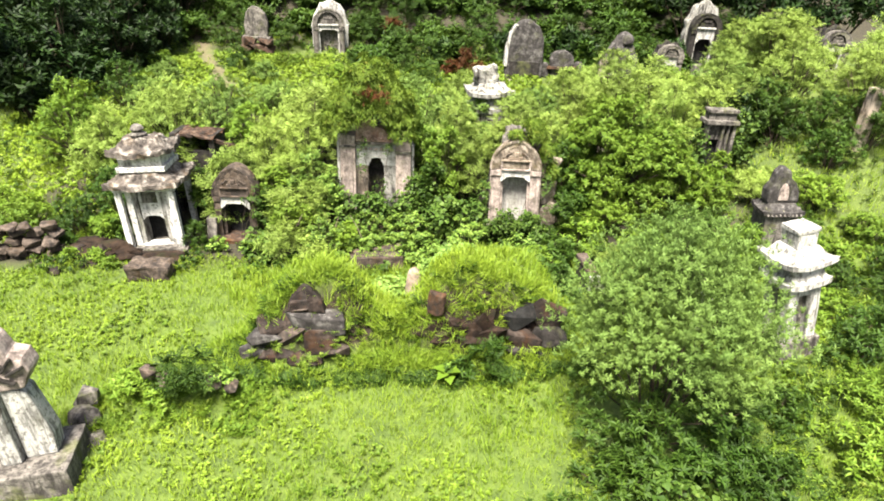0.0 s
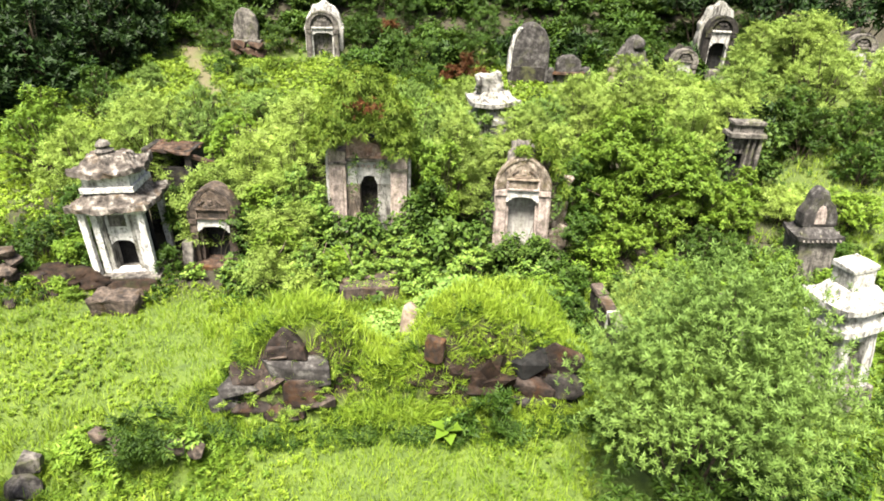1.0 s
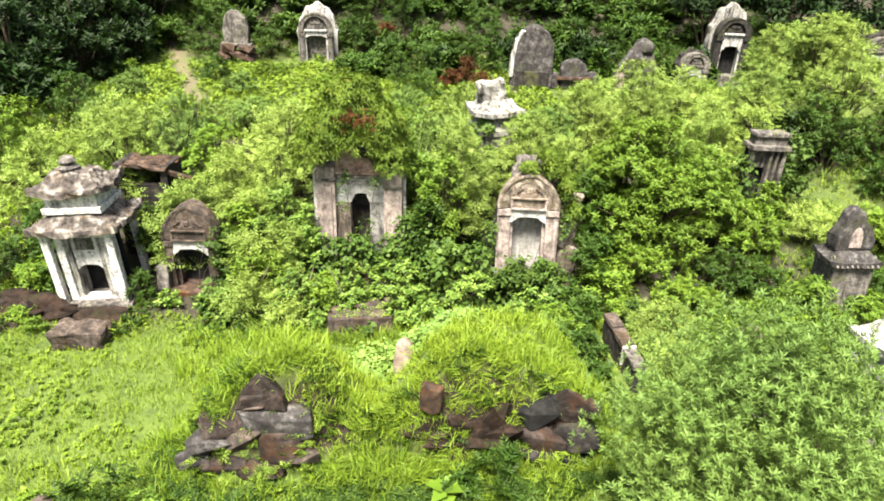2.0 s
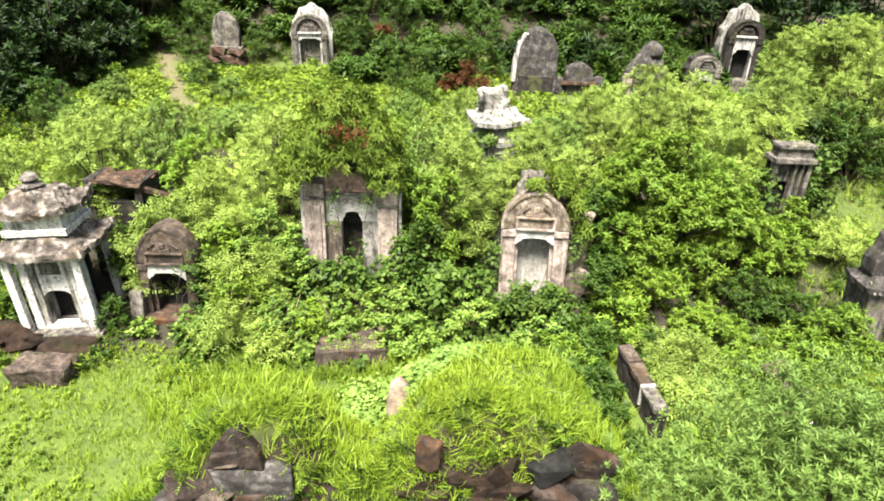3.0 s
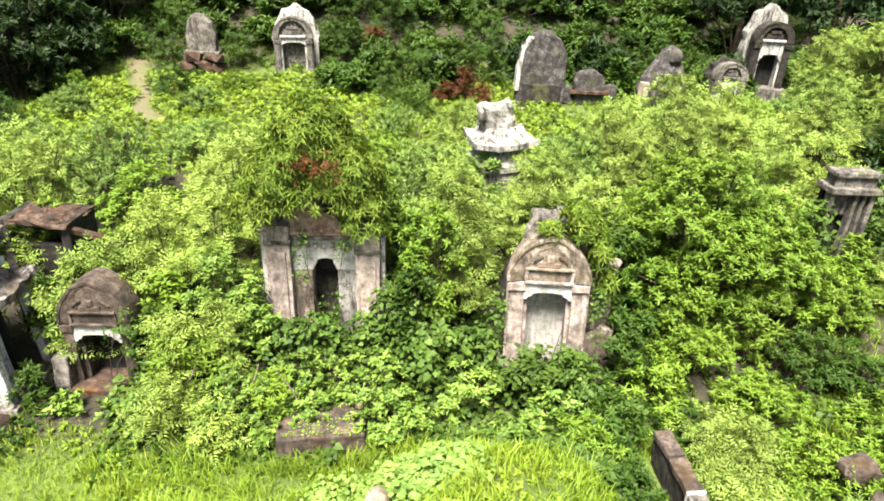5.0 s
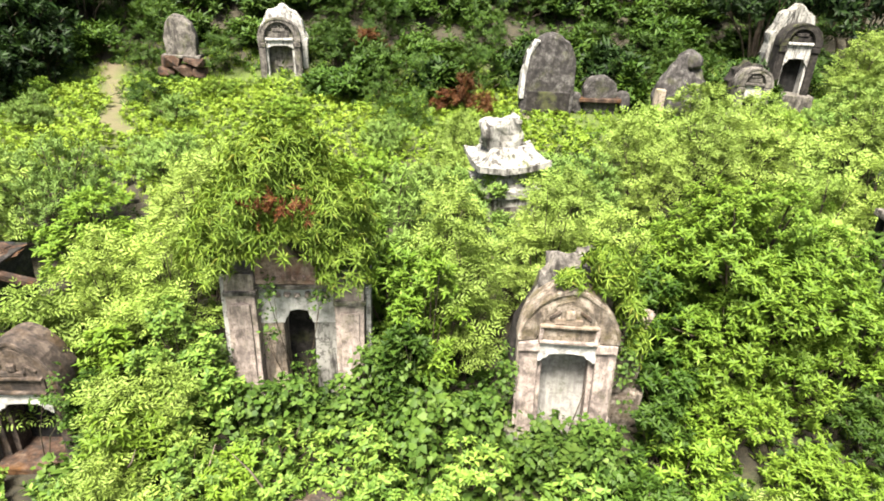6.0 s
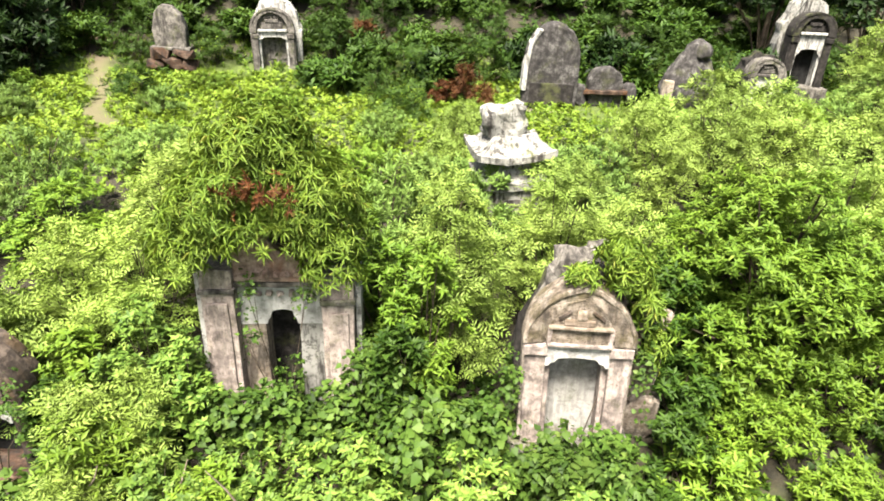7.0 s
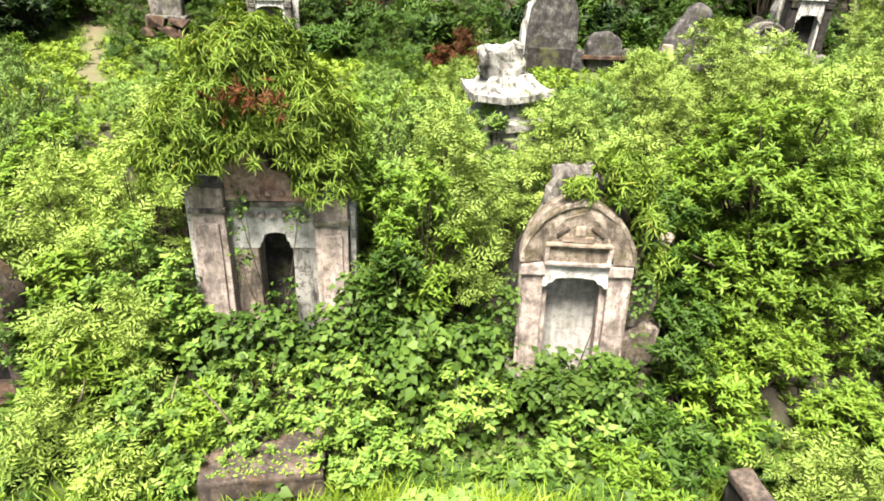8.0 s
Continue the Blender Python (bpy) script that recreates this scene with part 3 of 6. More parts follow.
def pilaster_tomb(m):
    """Tomb front with two broad pilasters, a gabled centre and a small arched niche."""
    t = thing("pilaster_tomb", m, "pinkish stone tomb front with two broad pilasters, half buried in creepers", "tomb")
    for s, top in ((-1, 2.2), (1, 2.05)):
        a, b = sorted((s * 0.88, s * 0.5))
        p = part("pilaster", box(a, b, -0.05, 0.4, -0.2, top, 0.02, 0.012, s, 5), M_pink, t)
        part("inset_panel", box(a + 0.07, b - 0.07, -0.085, 0.1, 0.2, top - 0.42, 0.012, 0.008, s + 3, 4), M_pink, p)
        part("pilaster_cap", box(a - 0.02, b + 0.02, -0.08, 0.4, top - 0.3, top - 0.24, 0.012, 0.01, s + 5), M_grey, p)
        part("side_slab", box(min(s * 0.89, s * 0.96), max(s * 0.89, s * 0.96), 0.05, 0.75, -0.2, top - 0.1, 0.015, 0.012, s + 8, 4), M_white, t)
        a, b = sorted((s * 0.5, s * 0.2))
        part("niche_jamb", box(a, b, 0.13, 0.5, -0.2, 1.4, 0.014, 0.01, s + 11, 4), M_grime if s > 0 else M_tan, t)
    part("lintel", prism([(0.5, 1.95), (-0.5, 1.95), (-0.5, 1.39), (-0.2, 1.39)] + scallop_line(-0.2, 0.2, 1.39, 0.2) + [(0.5, 1.39)], 0.12, 0.5, 0.012, 0.01, 3), M_lime, t, "lime-streaked lintel with a cusped arch")
    part("cornice", box(-0.53, 0.53, 0.0, 0.5, 1.95, 2.02, 0.014, 0.012, 7), M_grey, t)
    part("gable", prism([(0.5, 2.03), (0.5, 2.14), (0.3, 2.2), (0.22, 2.34), (0.02, 2.42), (-0.1, 2.6), (-0.28, 2.66), (-0.4, 2.5), (-0.5, 2.42), (-0.5, 2.03)], 0.0, 0.5, 0.025, 0.03, 5), M_rose, t, "broken red-stained gable stone")
    carve_blocks(t, -0.42, 0.42, 2.07, 2.2, 0.0, 7, 4, M_rose)
    carve_blocks(t, -0.44, 0.44, 1.74, 1.9, 0.12, 7, 9, M_pink)
    # dark back wall: the shade inside the niche is put into its colour
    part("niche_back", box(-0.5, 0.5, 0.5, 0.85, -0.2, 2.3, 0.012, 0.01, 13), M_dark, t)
    bm = rough_lump(2.0, 1.6, 2.5, 3.0, 0.12, 1.6, 3)
    bmesh.ops.translate(bm, vec=(0, 1.4, -0.3), verts=bm.verts)
    part("mound_core", bm, M_dark, t, "dark earth-covered core", True)
    return t


def hip_roof(wx, wy, z0, z1, tx, ty, lift, thick, n=6, m=8, amp=0.012, seed=0.0):
    """A square hipped roof with a sagging slope and upturned corners."""
    bm = bmesh.new()
    layers = []
    for low in (0, 1):
        rings = []
        for k in range(n + 1):
            u = k / n
            hx, hy = tx + (wx - tx) * u, ty + (wy - ty) * u
            z = z1 + (z0 - z1) * (1 - (1 - u) ** 1.7)
            ring = []
            for side in range(4):
                for j in range(m):
                    e = -1 + 2 * j / m
                    x, y = ((e, -1), (1, e), (-e, 1), (-1, -e))[side]
                    up = lift * abs(x * y) ** 3 * u ** 2
                    v = Vector((x * hx / 2, y * hy / 2, z + up - low * thick))
                    v += amp * noise.noise_vector(v * 6 + Vector((seed, 0, 0))) + 0.6 * amp * noise.noise_vector(v * 19)
                    ring.append(bm.verts.new(v))
            rings.append(ring)
        layers.append(rings)
    c = 4 * m
    for low, rings in enumerate(layers):
        for a, b in zip(rings, rings[1:]):
            for i in range(c):
                j = (i + 1) % c
                bm.faces.new((a[i], a[j], b[j], b[i]))
    for i in range(c):
        j = (i + 1) % c
        bm.faces.new((layers[0][-1][i], layers[0][-1][j], layers[1][-1][j], layers[1][-1][i]))
    bm.faces.new(layers[0][0])
    bm.faces.new(layers[1][0])
    return bm


def lathe(profile, sides=14, amp=0.006):
    bm = bmesh.new()
    rings = [[bm.verts.new((r * math.cos(2 * math.pi * k / sides), r * math.sin(2 * math.pi * k / sides), z)) for k in range(sides)] for r, z in profile]
    for a, b in zip(rings, rings[1:]):
        for k in range(sides):
            bm.faces.new((a[k], a[(k + 1) % sides], b[(k + 1) % sides], b[k]))
    bm.faces.new(rings[0])
    bm.faces.new(rings[-1])
    for v in bm.verts:
        v.co += amp * noise.noise_vector(v.co * 9)
    return bm


def moved(bm, x=0.0, y=0.0, z=0.0, rx=0.0, ry=0.0, rz=0.0):
    bm.transform(pose(x, y, z, rx, ry, rz))
    return bm


def pavilion_tomb(m):
    """Two-tiered roofed shrine on four posts, over a carved front with a niche."""
    t = thing("pavilion_tomb", m, "limewashed stone pavilion tomb with two upturned lichened roofs", "tomb")
    d = 1.25
    part("base_slab", box(-0.78, 0.78, -0.1, d + 0.1, -0.3, 0.05, 0.025, 0.02, 1, 4), M_grey, t)
    for sx in (-1, 1):
        for y in (0.07, d - 0.07):
            part("post", box(sx * 0.62 - 0.07, sx * 0.62 + 0.07, y - 0.07, y + 0.07, 0.03, 1.62, 0.02, 0.01, sx + y, 5), M_wash, t)
    part("front_beam", box(-0.72, 0.72, 0.02, 0.14, 1.5, 1.66, 0.015, 0.01, 3), M_wash, t)
    part("back_beam", box(-0.72, 0.72, d - 0.14, d - 0.02, 1.5, 1.66, 0.015, 0.01, 4), M_wash, t)
    for sx in (-1, 1):
        part("side_beam", box(sx * 0.62 - 0.05, sx * 0.62 + 0.05, 0.14, d - 0.14, 1.5, 1.64, 0.015, 0.01, 5 + sx), M_wash, t)
    # shrine front set back behind the posts
    for sx in (-1, 1):
        a, b = sorted((sx * 0.52, sx * 0.37))
        part("shrine_pillar", box(a, b, 0.15, 0.5, 0.03, 1.55, 0.015, 0.012, sx + 7, 5), M_wash, t)
        a, b = sorted((sx * 0.36, sx * 0.26))
        part("shrine_jamb", box(a, b, 0.2, 0.55, 0.03, 1.5, 0.012, 0.012, sx + 9, 5), M_grime, t)
    part("shrine_panel", prism([(0.27, 0.76)] + arch_line(0.54, 1.25, 1.52, 10) + [(-0.27, 0.76)] + scallop_line(-0.27, 0.27, 0.68, 0.12, 10), 0.24, 0.46, 0.008, 0.008, 2), M_wash, t, "white inscription panel with a cusped foot")
    part("arch_plate", box(-0.18, 0.18, 0.222, 0.242, 1.14, 1.44, 0.012, 0.006, 5), M_grey, t)
    # black back: soot and the shade of the interior, both as colour
    part("shrine_back", box(-0.52, 0.52, 0.6, 0.7, 0.03, 1.55, 0.01, 0.01, 6), M_black, t)
    part("threshold", box(-0.36, 0.36, 0.15, 0.42, 0.03, 0.09, 0.015, 0.015, 8), M_wash, t)
    part("lower_roof", moved(hip_roof(1.7, d + 0.24, 1.70, 1.93, 1.02, 0.82, 0.07, 0.12, 14, 20, amp=0.05), 0, d / 2, 0), M_tile, t, "lower roof with lichen and upturned corners")
    part("upper_wall", box(-0.5, 0.5, 0.2, d - 0.2, 1.9, 2.42, 0.015, 0.012, 12, 3), M_wash, t)
    part("wall_moulding", box(-0.56, 0.56, 0.14, d - 0.14, 1.94, 2.07, 0.015, 0.012, 14), M_wash, t)
    part("upper_roof", moved(hip_roof(1.34, d - 0.1, 2.40, 2.68, 0.8, 0.34, 0.13, 0.11, 14, 20, amp=0.045, seed=4.0), 0, d / 2, 0), M_tile, t, "upper roof with lichen and upturned corners")
    part("finial", moved(lathe([(0.16, 2.62), (0.2, 2.74), (0.11, 2.8), (0.16, 2.86), (0.12, 2.93), (0.05, 2.97)]), -0.06, d / 2, 0), M_grey, t)
    return t


def tiered_tower(m, label, group, s=1.0, lower=True, lime=M_white, slim=1.0, crest=True):
    """A white stacked tower tomb: body, two flared cornices, a drum and a broken top."""
    t = thing("tower_tomb", m, label, "tomb", group)
    part("foot_slab", moved(box(-0.55, 0.55, -0.5, 0.5, -0.7, 0.02, 0.03, 0.03, 1), 0, 0, 0), M_grey, t)
    if lower:
        for sx in (-1, 1):
            for sy in (-1, 1):
                part("corner_pillar", box(sx * 0.3 - 0.13, sx * 0.3 + 0.13, sy * 0.3 - 0.13, sy * 0.3 + 0.13, 0, 1.18, 0.02, 0.015, sx + sy * 2, 4), lime, t)
        part("core", box(-0.26, 0.26, -0.22, 0.26, 0, 1.2, 0.015, 0.01, 3), M_grey, t)
        part("apron", prism([(0.36, 1.2), (-0.36, 1.2)] + scallop_line(-0.36, 0.36, 0.86, 0.14), -0.4, -0.3, 0.01, 0.008, 3), lime, t)
    else:
        part("body_block", box(-0.5, 0.5, -0.5, 0.5, 0, 1.18, 0.03, 0.02, 3, 4), lime, t)
        part("sunk_panel", box(-0.3, 0.3, -0.51, -0.4, 0.75, 1.05, 0.012, 0.008, 4), M_grey, t)
    part("lower_cornice", hip_roof(1.12, 1.12, 1.32, 1.52, 0.8, 0.8, 0.06, 0.12, 4, 6, 0.018), lime, t)
    part("cornice_bed", box(-0.42, 0.42, -0.42, 0.42, 1.16, 1.38, 0.02, 0.015, 5), lime, t)
    part("middle_wall", box(-0.4, 0.4, -0.4, 0.4, 1.45, 1.72, 0.02, 0.012, 6), lime, t)
    part("upper_cornice", hip_roof(1.22, 1.22, 1.74, 1.98, 0.62, 0.62, 0.08, 0.1, 4, 6, 0.02, 3.0), lime, t)
    if crest:
        part("broken_crest", moved(box(-0.33, 0.33, -0.24, 0.24, 0.0, 0.46, 0.07, 0.1, 4, 6), -0.08, 0, 1.93, 0, -4, 0), lime, t, "ruffled broken crest stone", False)
    else:
        part("neck", box(-0.27, 0.27, -0.27, 0.27, 1.95, 2.32, 0.025, 0.016, 7), lime, t)
        part("neck_cap", box(-0.3, 0.3, -0.3, 0.3, 2.26, 2.36, 0.03, 0.03, 9), lime, t)
    t.scale = (s * slim, s * slim, s)
    return t


def carved_monument(m):
    """White side monument with a thick front column and a carved grey scroll top on a concrete-like slab."""
    t = thing("carved_monument", m, "white monument with carved grey scroll top on a stone slab", "tomb")
    part("base_slab", box(-1.5, 0.42, -0.42, 0.6, -0.55, 0.0, 0.025, 0.02, 1, 4), M_grey, t)
    part("column", box(-0.5, -0.23, -0.15, 0.15, 0, 1.5, 0.06, 0.012, 2, 5), M_white, t)
    part("side_panel", prism([(-0.22, 0), (0.2, 0), (0.23, 0.35), (0.16, 0.8), (0.1, 1.12), (0.02, 1.2), (-0.22, 1.22)], -0.03, 0.3, 0.03, 0.012, 3), M_white, t)
    part("scroll_stone", prism([(-0.22, 1.22), (0.12, 1.24), (0.28, 1.5), (0.22, 1.7), (0.05, 1.78), (-0.02, 2.0), (-0.2, 2.15), (-0.35, 2.1), (-0.4, 1.5)], -0.08, 0.32, 0.04, 0.02, 4), M_pink, t, "grey stone carved with scrolls")
    for i, (x, z, a) in enumerate(((-0.05, 1.42, 30), (0.1, 1.55, -25), (-0.12, 1.72, 40), (0.02, 1.66, -50), (-0.2, 1.93, 20))):
        part("scroll", moved(box(-0.13, 0.13, -0.03, 0.03, -0.02, 0.02, 0.012, 0.01, i), x, -0.1, z, 0, a, 0), M_dark, t)
    part("inscribed_slab", box(-1.3, -0.52, 0.02, 0.25, 0, 1.5, 0.012, 0.006, 8), M_black, t)
    part("far_column", box(-1.58, -1.31, -0.15, 0.15, 0, 1.5, 0.06, 0.012, 9, 5), M_white, t)
    part("lintel_beam", box(-1.6, -0.4, -0.12, 0.28, 1.5, 1.72, 0.03, 0.02, 10), M_grey, t)
    return t


def stone_pile(name, m, label, stones, material, group=""):
    """Loose stones, each (x, y, z, sx, sy, sz, tilt, seed), heaped together."""
    t = thing(name, m, label, "stones", group)
    for x, y, z, sx, sy, sz, a, seed in stones:
        part("stone", moved(angular_stone(sx, sy, sz, seed, 18, 0.02), x, y, z, 6 * math.sin(seed), a, 30 * math.sin(seed * 2)), material, t)
    return t


# front row and lawn
pavilion_tomb(pose(-5.79, 14.4, 0.06, 1, -2.5, -2))
tagged(part("stone_block", moved(box(-0.48, 0.48, -0.1, 0.4, -0.3, 0.36, 0.07, 0.07, 3, 5), -5.52, 13.0, 0.0, 4, 3, -3), M_umber), "worn stone offering block in front of the pavilion", "stone")
tagged(part("earth_step", moved(rough_lump(1.8, 1.0, 0.3, 8.0, 0.16, 3.0, 4), -5.6, 14.35, -0.2), M_soil, None, "", True), "rust-coloured mossy step below the pavilion", "step")
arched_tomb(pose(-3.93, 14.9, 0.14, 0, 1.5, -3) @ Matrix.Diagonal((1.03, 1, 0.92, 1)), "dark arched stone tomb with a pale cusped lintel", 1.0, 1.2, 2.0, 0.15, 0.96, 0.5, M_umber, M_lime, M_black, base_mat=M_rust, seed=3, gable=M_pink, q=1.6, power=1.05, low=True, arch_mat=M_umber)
for i, (x, h) in enumerate(((-4.52, 0.55),)):
    tagged(part("kerb_stone", moved(box(-0.12, 0.12, -0.3, 0.5, -0.4, h, 0.04, 0.02, i, 4), x, 15.0, 0.15, -6, 2, 0), M_grey), "upright grey kerb stone beside the arched tomb", "stone", "kerb stones")

# ruined roofed tomb behind the pavilion
def ruined_tomb(m):
    t = thing("ruined_tomb", m, "collapsed tomb with a mossy red slab roof", "tomb")
    part("roof_slab", moved(hip_roof(1.15, 1.0, 1.62, 1.74, 0.7, 0.5, 0.03, 0.09, 4, 6, 0.1, 2.0), 0, 0.5, 0, 3, 5, 0), M_rust, t, "tilted red-brown mossy slab roof")
    for s in (-1, 1):
        part("wall_slab", box(s * 0.6 - 0.1, s * 0.6 + 0.1, 0.0, 1.0, -3.4, 1.6, 0.03, 0.02, s, 4), M_dark, t)
    # black slab paints the shade of the collapsed opening
    part("back_slab", box(-0.5, 0.5, 0.85, 1.0, -3.4, 1.6, 0.02, 0.01, 4), M_black, t)
    part("fallen_beam", moved(box(-0.6, 0.6, -0.08, 0.08, -0.08, 0.08, 0.02, 0.02, 5), 0.75, 0.1, 1.3, 0, 28, 10), M_rust, t)
    part("front_slab", box(-0.5, 0.5, 0.1, 0.25, -3.4, 0.75, 0.02, 0.02, 6), M_dark, t)
    return t


ruined_tomb(pose(-5.1, 16.05, 1.65, 0, 2, -6) @ Matrix.Diagonal((0.82, 0.8, 0.52, 1)))

tagged(part("earth_bank", moved(rough_lump(2.5, 1.2, 0.42, 6.0, 0.22, 3.4, 4), -7.35, 14.4, -0.15), M_soil, None, "", True), "bare red-brown earth bank with roots", "earth")
# stacked stones at the west
stone_pile("stone_stack", pose(-8.75, 14.2, -0.05), "stack of flat dark stones from a fallen wall",
           [(-0.62 + 0.42 * (k % 4) + 0.09 * (k // 4 % 2), 0.1 * math.sin(k), 0.1 + 0.19 * (k // 4), 0.44, 0.4, 0.2, 4 * math.sin(k * 3), 60 + k) for k in range(20)], M_umber)
stone_pile("loose_stones", pose(-7.4, 13.6, -0.05), "loose brown stones on bare earth", [(-0.3, -0.3, 0.1, 0.4, 0.3, 0.3, 10, 90), (0.25, 0.1, 0.12, 0.35, 0.4, 0.28, -8, 91), (0.5, 0.6, 0.2, 0.4, 0.3, 0.35, 4, 92), (-0.1, 0.6, 0.2, 0.3, 0.3, 0.3, 4, 93)], M_brown)

# shelf tombs
pilaster_tomb(pose(-0.43, 15.2, 0.5, -1, 0.6, -1))
tan_tomb = arched_tomb(pose(3.02, 14.45, 0.6, -1, -1.0, -10) @ Matrix.Diagonal((0.93, 1, 0.93, 1)), "tan stone arched tomb with carved gable and white cusped lintel", 1.28, 1.56, 2.32, 0.25, 1.34, 0.42, M_pink, M_lime, M_plaster, seed=1, gable=M_ochre, q=1.75, power=1.05, low=True, arch_mat=M_lichen)
for x, y, z, sx, sy, sz, sd in ((0.05, 0.58, 1.65, 0.95, 0.5, 1.0, 4.0), (0.3, 0.75, 1.95, 0.75, 0.5, 0.6, 5.0), (0.5, 0.66, 1.55, 0.5, 0.55, 0.75, 7.0), (0.66, 0.55, 0.9, 0.4, 0.55, 0.8, 11.0), (-0.05, 1.0, -0.4, 1.3, 1.1, 2.5, 9.0)):
    part("crest_stone", moved(rough_lump(sx, sy, sz, sd, 0.26, 2.4, 3), x, y, z), M_grey if z > 0 else M_dark, tan_tomb, "", False)
stone_pile("rubble", pose(3.85, 14.75, 0.5), "broken stone rubble beside the arched tomb", [(-0.05, 0.1, 1.5, 0.55, 0.5, 0.7, 20, 101), (0.0, 0.1, 0.9, 0.55, 0.5, 0.8, 5, 102), (0.05, 0.1, 0.3, 0.7, 0.6, 0.8, 5, 103), (-0.3, 0.15, 2.0, 0.45, 0.5, 0.5, 30, 104), (0.22, 0.15, 1.55, 0.35, 0.3, 0.4, 10, 105)], M_lichen)
tagged(part("step_slab", moved(box(-0.62, 0.62, 0, 0.75, -0.5, 0.0, 0.03, 0.025, 4, 5), -0.38, 13.22, 0.34, 2, 1, 4), M_umber), "brown stone step slab covered with leaf litter", "step")


def small_shrine(m):
    t = thing("small_shrine", m, "small grey stone shrine with two heavy lintels", "tomb")
    part("lower_lintel", box(-0.52, 0.52, -0.1, 0.5, 1.42, 1.56, 0.025, 0.02, 1, 4), M_grey, t)
    part("upper_lintel", box(-0.46, 0.46, -0.05, 0.45, 1.78, 1.88, 0.02, 0.02, 2, 4), M_grey, t)
    part("frieze", box(-0.42, 0.42, 0.02, 0.4, 1.55, 1.79, 0.012, 0.01, 3), M_grey, t)
    for x, w, a in ((-0.4, 0.12, 0), (0.1, 0.07, 8), (0.26, 0.07, 8), (0.44, 0.1, 3)):
        part("upright", moved(box(-w / 2, w / 2, 0, 0.2, -0.6, 1.42, 0.015, 0.012, x, 4), x, 0, 0, 0, 0, 0), M_grey, t)
    part("door_slab", box(-0.36, 0.05, 0.16, 0.26, 0.9, 1.42, 0.015, 0.02, 5), M_grey, t)
    # black back paints the shade between the uprights
    part("back", box(-0.44, 0.48, 0.35, 0.45, -0.6, 1.45, 0.01, 0.01, 6), M_black, t)
    return t


small_shrine(pose(9.05, 16.5, 1.4, 0, 1, -4) @ Matrix.Diagonal((0.9, 0.85, 0.88, 1)))
tagged(part("stone_post", moved(box(-0.16, 0.16, -0.16, 0.16, -0.5, 2.2, 0.03, 0.02, 8, 5), 13.9, 17.4, 1.3, 0, 3, 5), M_tan), "tall pale stone post among shrubs", "post")

# towers
tiered_tower(pose(7.34, 9.45, 0.58, -2, -8, 10), "white lime-plastered tower tomb with two flared cornices", "tower tombs", 0.93, True, M_white, 0.8, False)
tiered_tower(pose(3.0, 18.8, 1.2, 0, -3, 6), "white tiered tower tomb sunk in shrubs, its crest broken", "tower tombs", 1.08, False, M_grime, 0.95)


def capped_tomb(m):
    t = thing("capped_tomb", m, "dark weathered tomb with a rounded finial stone on a ribbed roof", "tomb")
    part("body", box(-0.45, 0.45, -0.4, 0.5, -0.3, 1.15, 0.03, 0.02, 1, 4), M_grey, t)
    part("roof", hip_roof(1.1, 1.0, 1.24, 1.42, 0.7, 0.6, 0.06, 0.12, 4, 8, 0.02), M_boulder, t, "dark ribbed roof slab")
    for k in range(9):
        part("roof_rib", moved(box(-0.025, 0.025, -0.32, 0.0, -0.02, 0.025, 0.01, 0.005, k, 1), -0.44 + 0.11 * k, -0.28, 1.345, 38, 0, 0), M_grey, t)
    part("finial", prism([(-0.42, 1.4), (0.42, 1.4), (0.44, 1.7), (0.3, 1.95), (0.16, 2.1), (0.1, 2.3), (-0.08, 2.36), (-0.22, 2.2), (-0.3, 1.95), (-0.42, 1.75)], -0.2, 0.25, 0.07, 0.03, 3), M_boulder, t, "dark rounded finial with a small niche")
    part("finial_niche", prism(arch_line(0.26, 1.65, 1.98, 8) + [(-0.13, 1.5), (0.13, 1.5)], -0.215, -0.15, 0.01, 0.006, 2), M_pink, t)
    return t


capped_tomb(pose(9.2, 13.3, 0.42, 0, -3, -8) @ Matrix.Diagonal((0.84, 0.84, 0.88, 1)))

# the mound's stone faces
def rock_face(m, label, w, h, d, seed, stones, materials):
    """A buried rock mass with angular stones set into it."""
    t = thing("rock_pile", m, label, "stones", "mound faces")
    part("rock_core", moved(rough_lump(w * 0.85, d, h * 0.82, seed, 0.22, 2.6, 4), 0.05, 0.46, -0.2), M_brown, t, "", False)
    for i, (x, y, z, sx, sy, sz, a) in enumerate(stones):
        part("stone", moved(angular_stone(sx * 1.3, sy * 1.1, sz * 1.3, seed * 50 + i, 13, 0.012), x, y + 0.02 - 0.06 * (1.2 - z), z, 14 * math.sin(i * 3 + seed) - 12, a * 1.6, 14 * math.sin(i * 2 + seed)), materials[i % len(materials)], t)
    return t


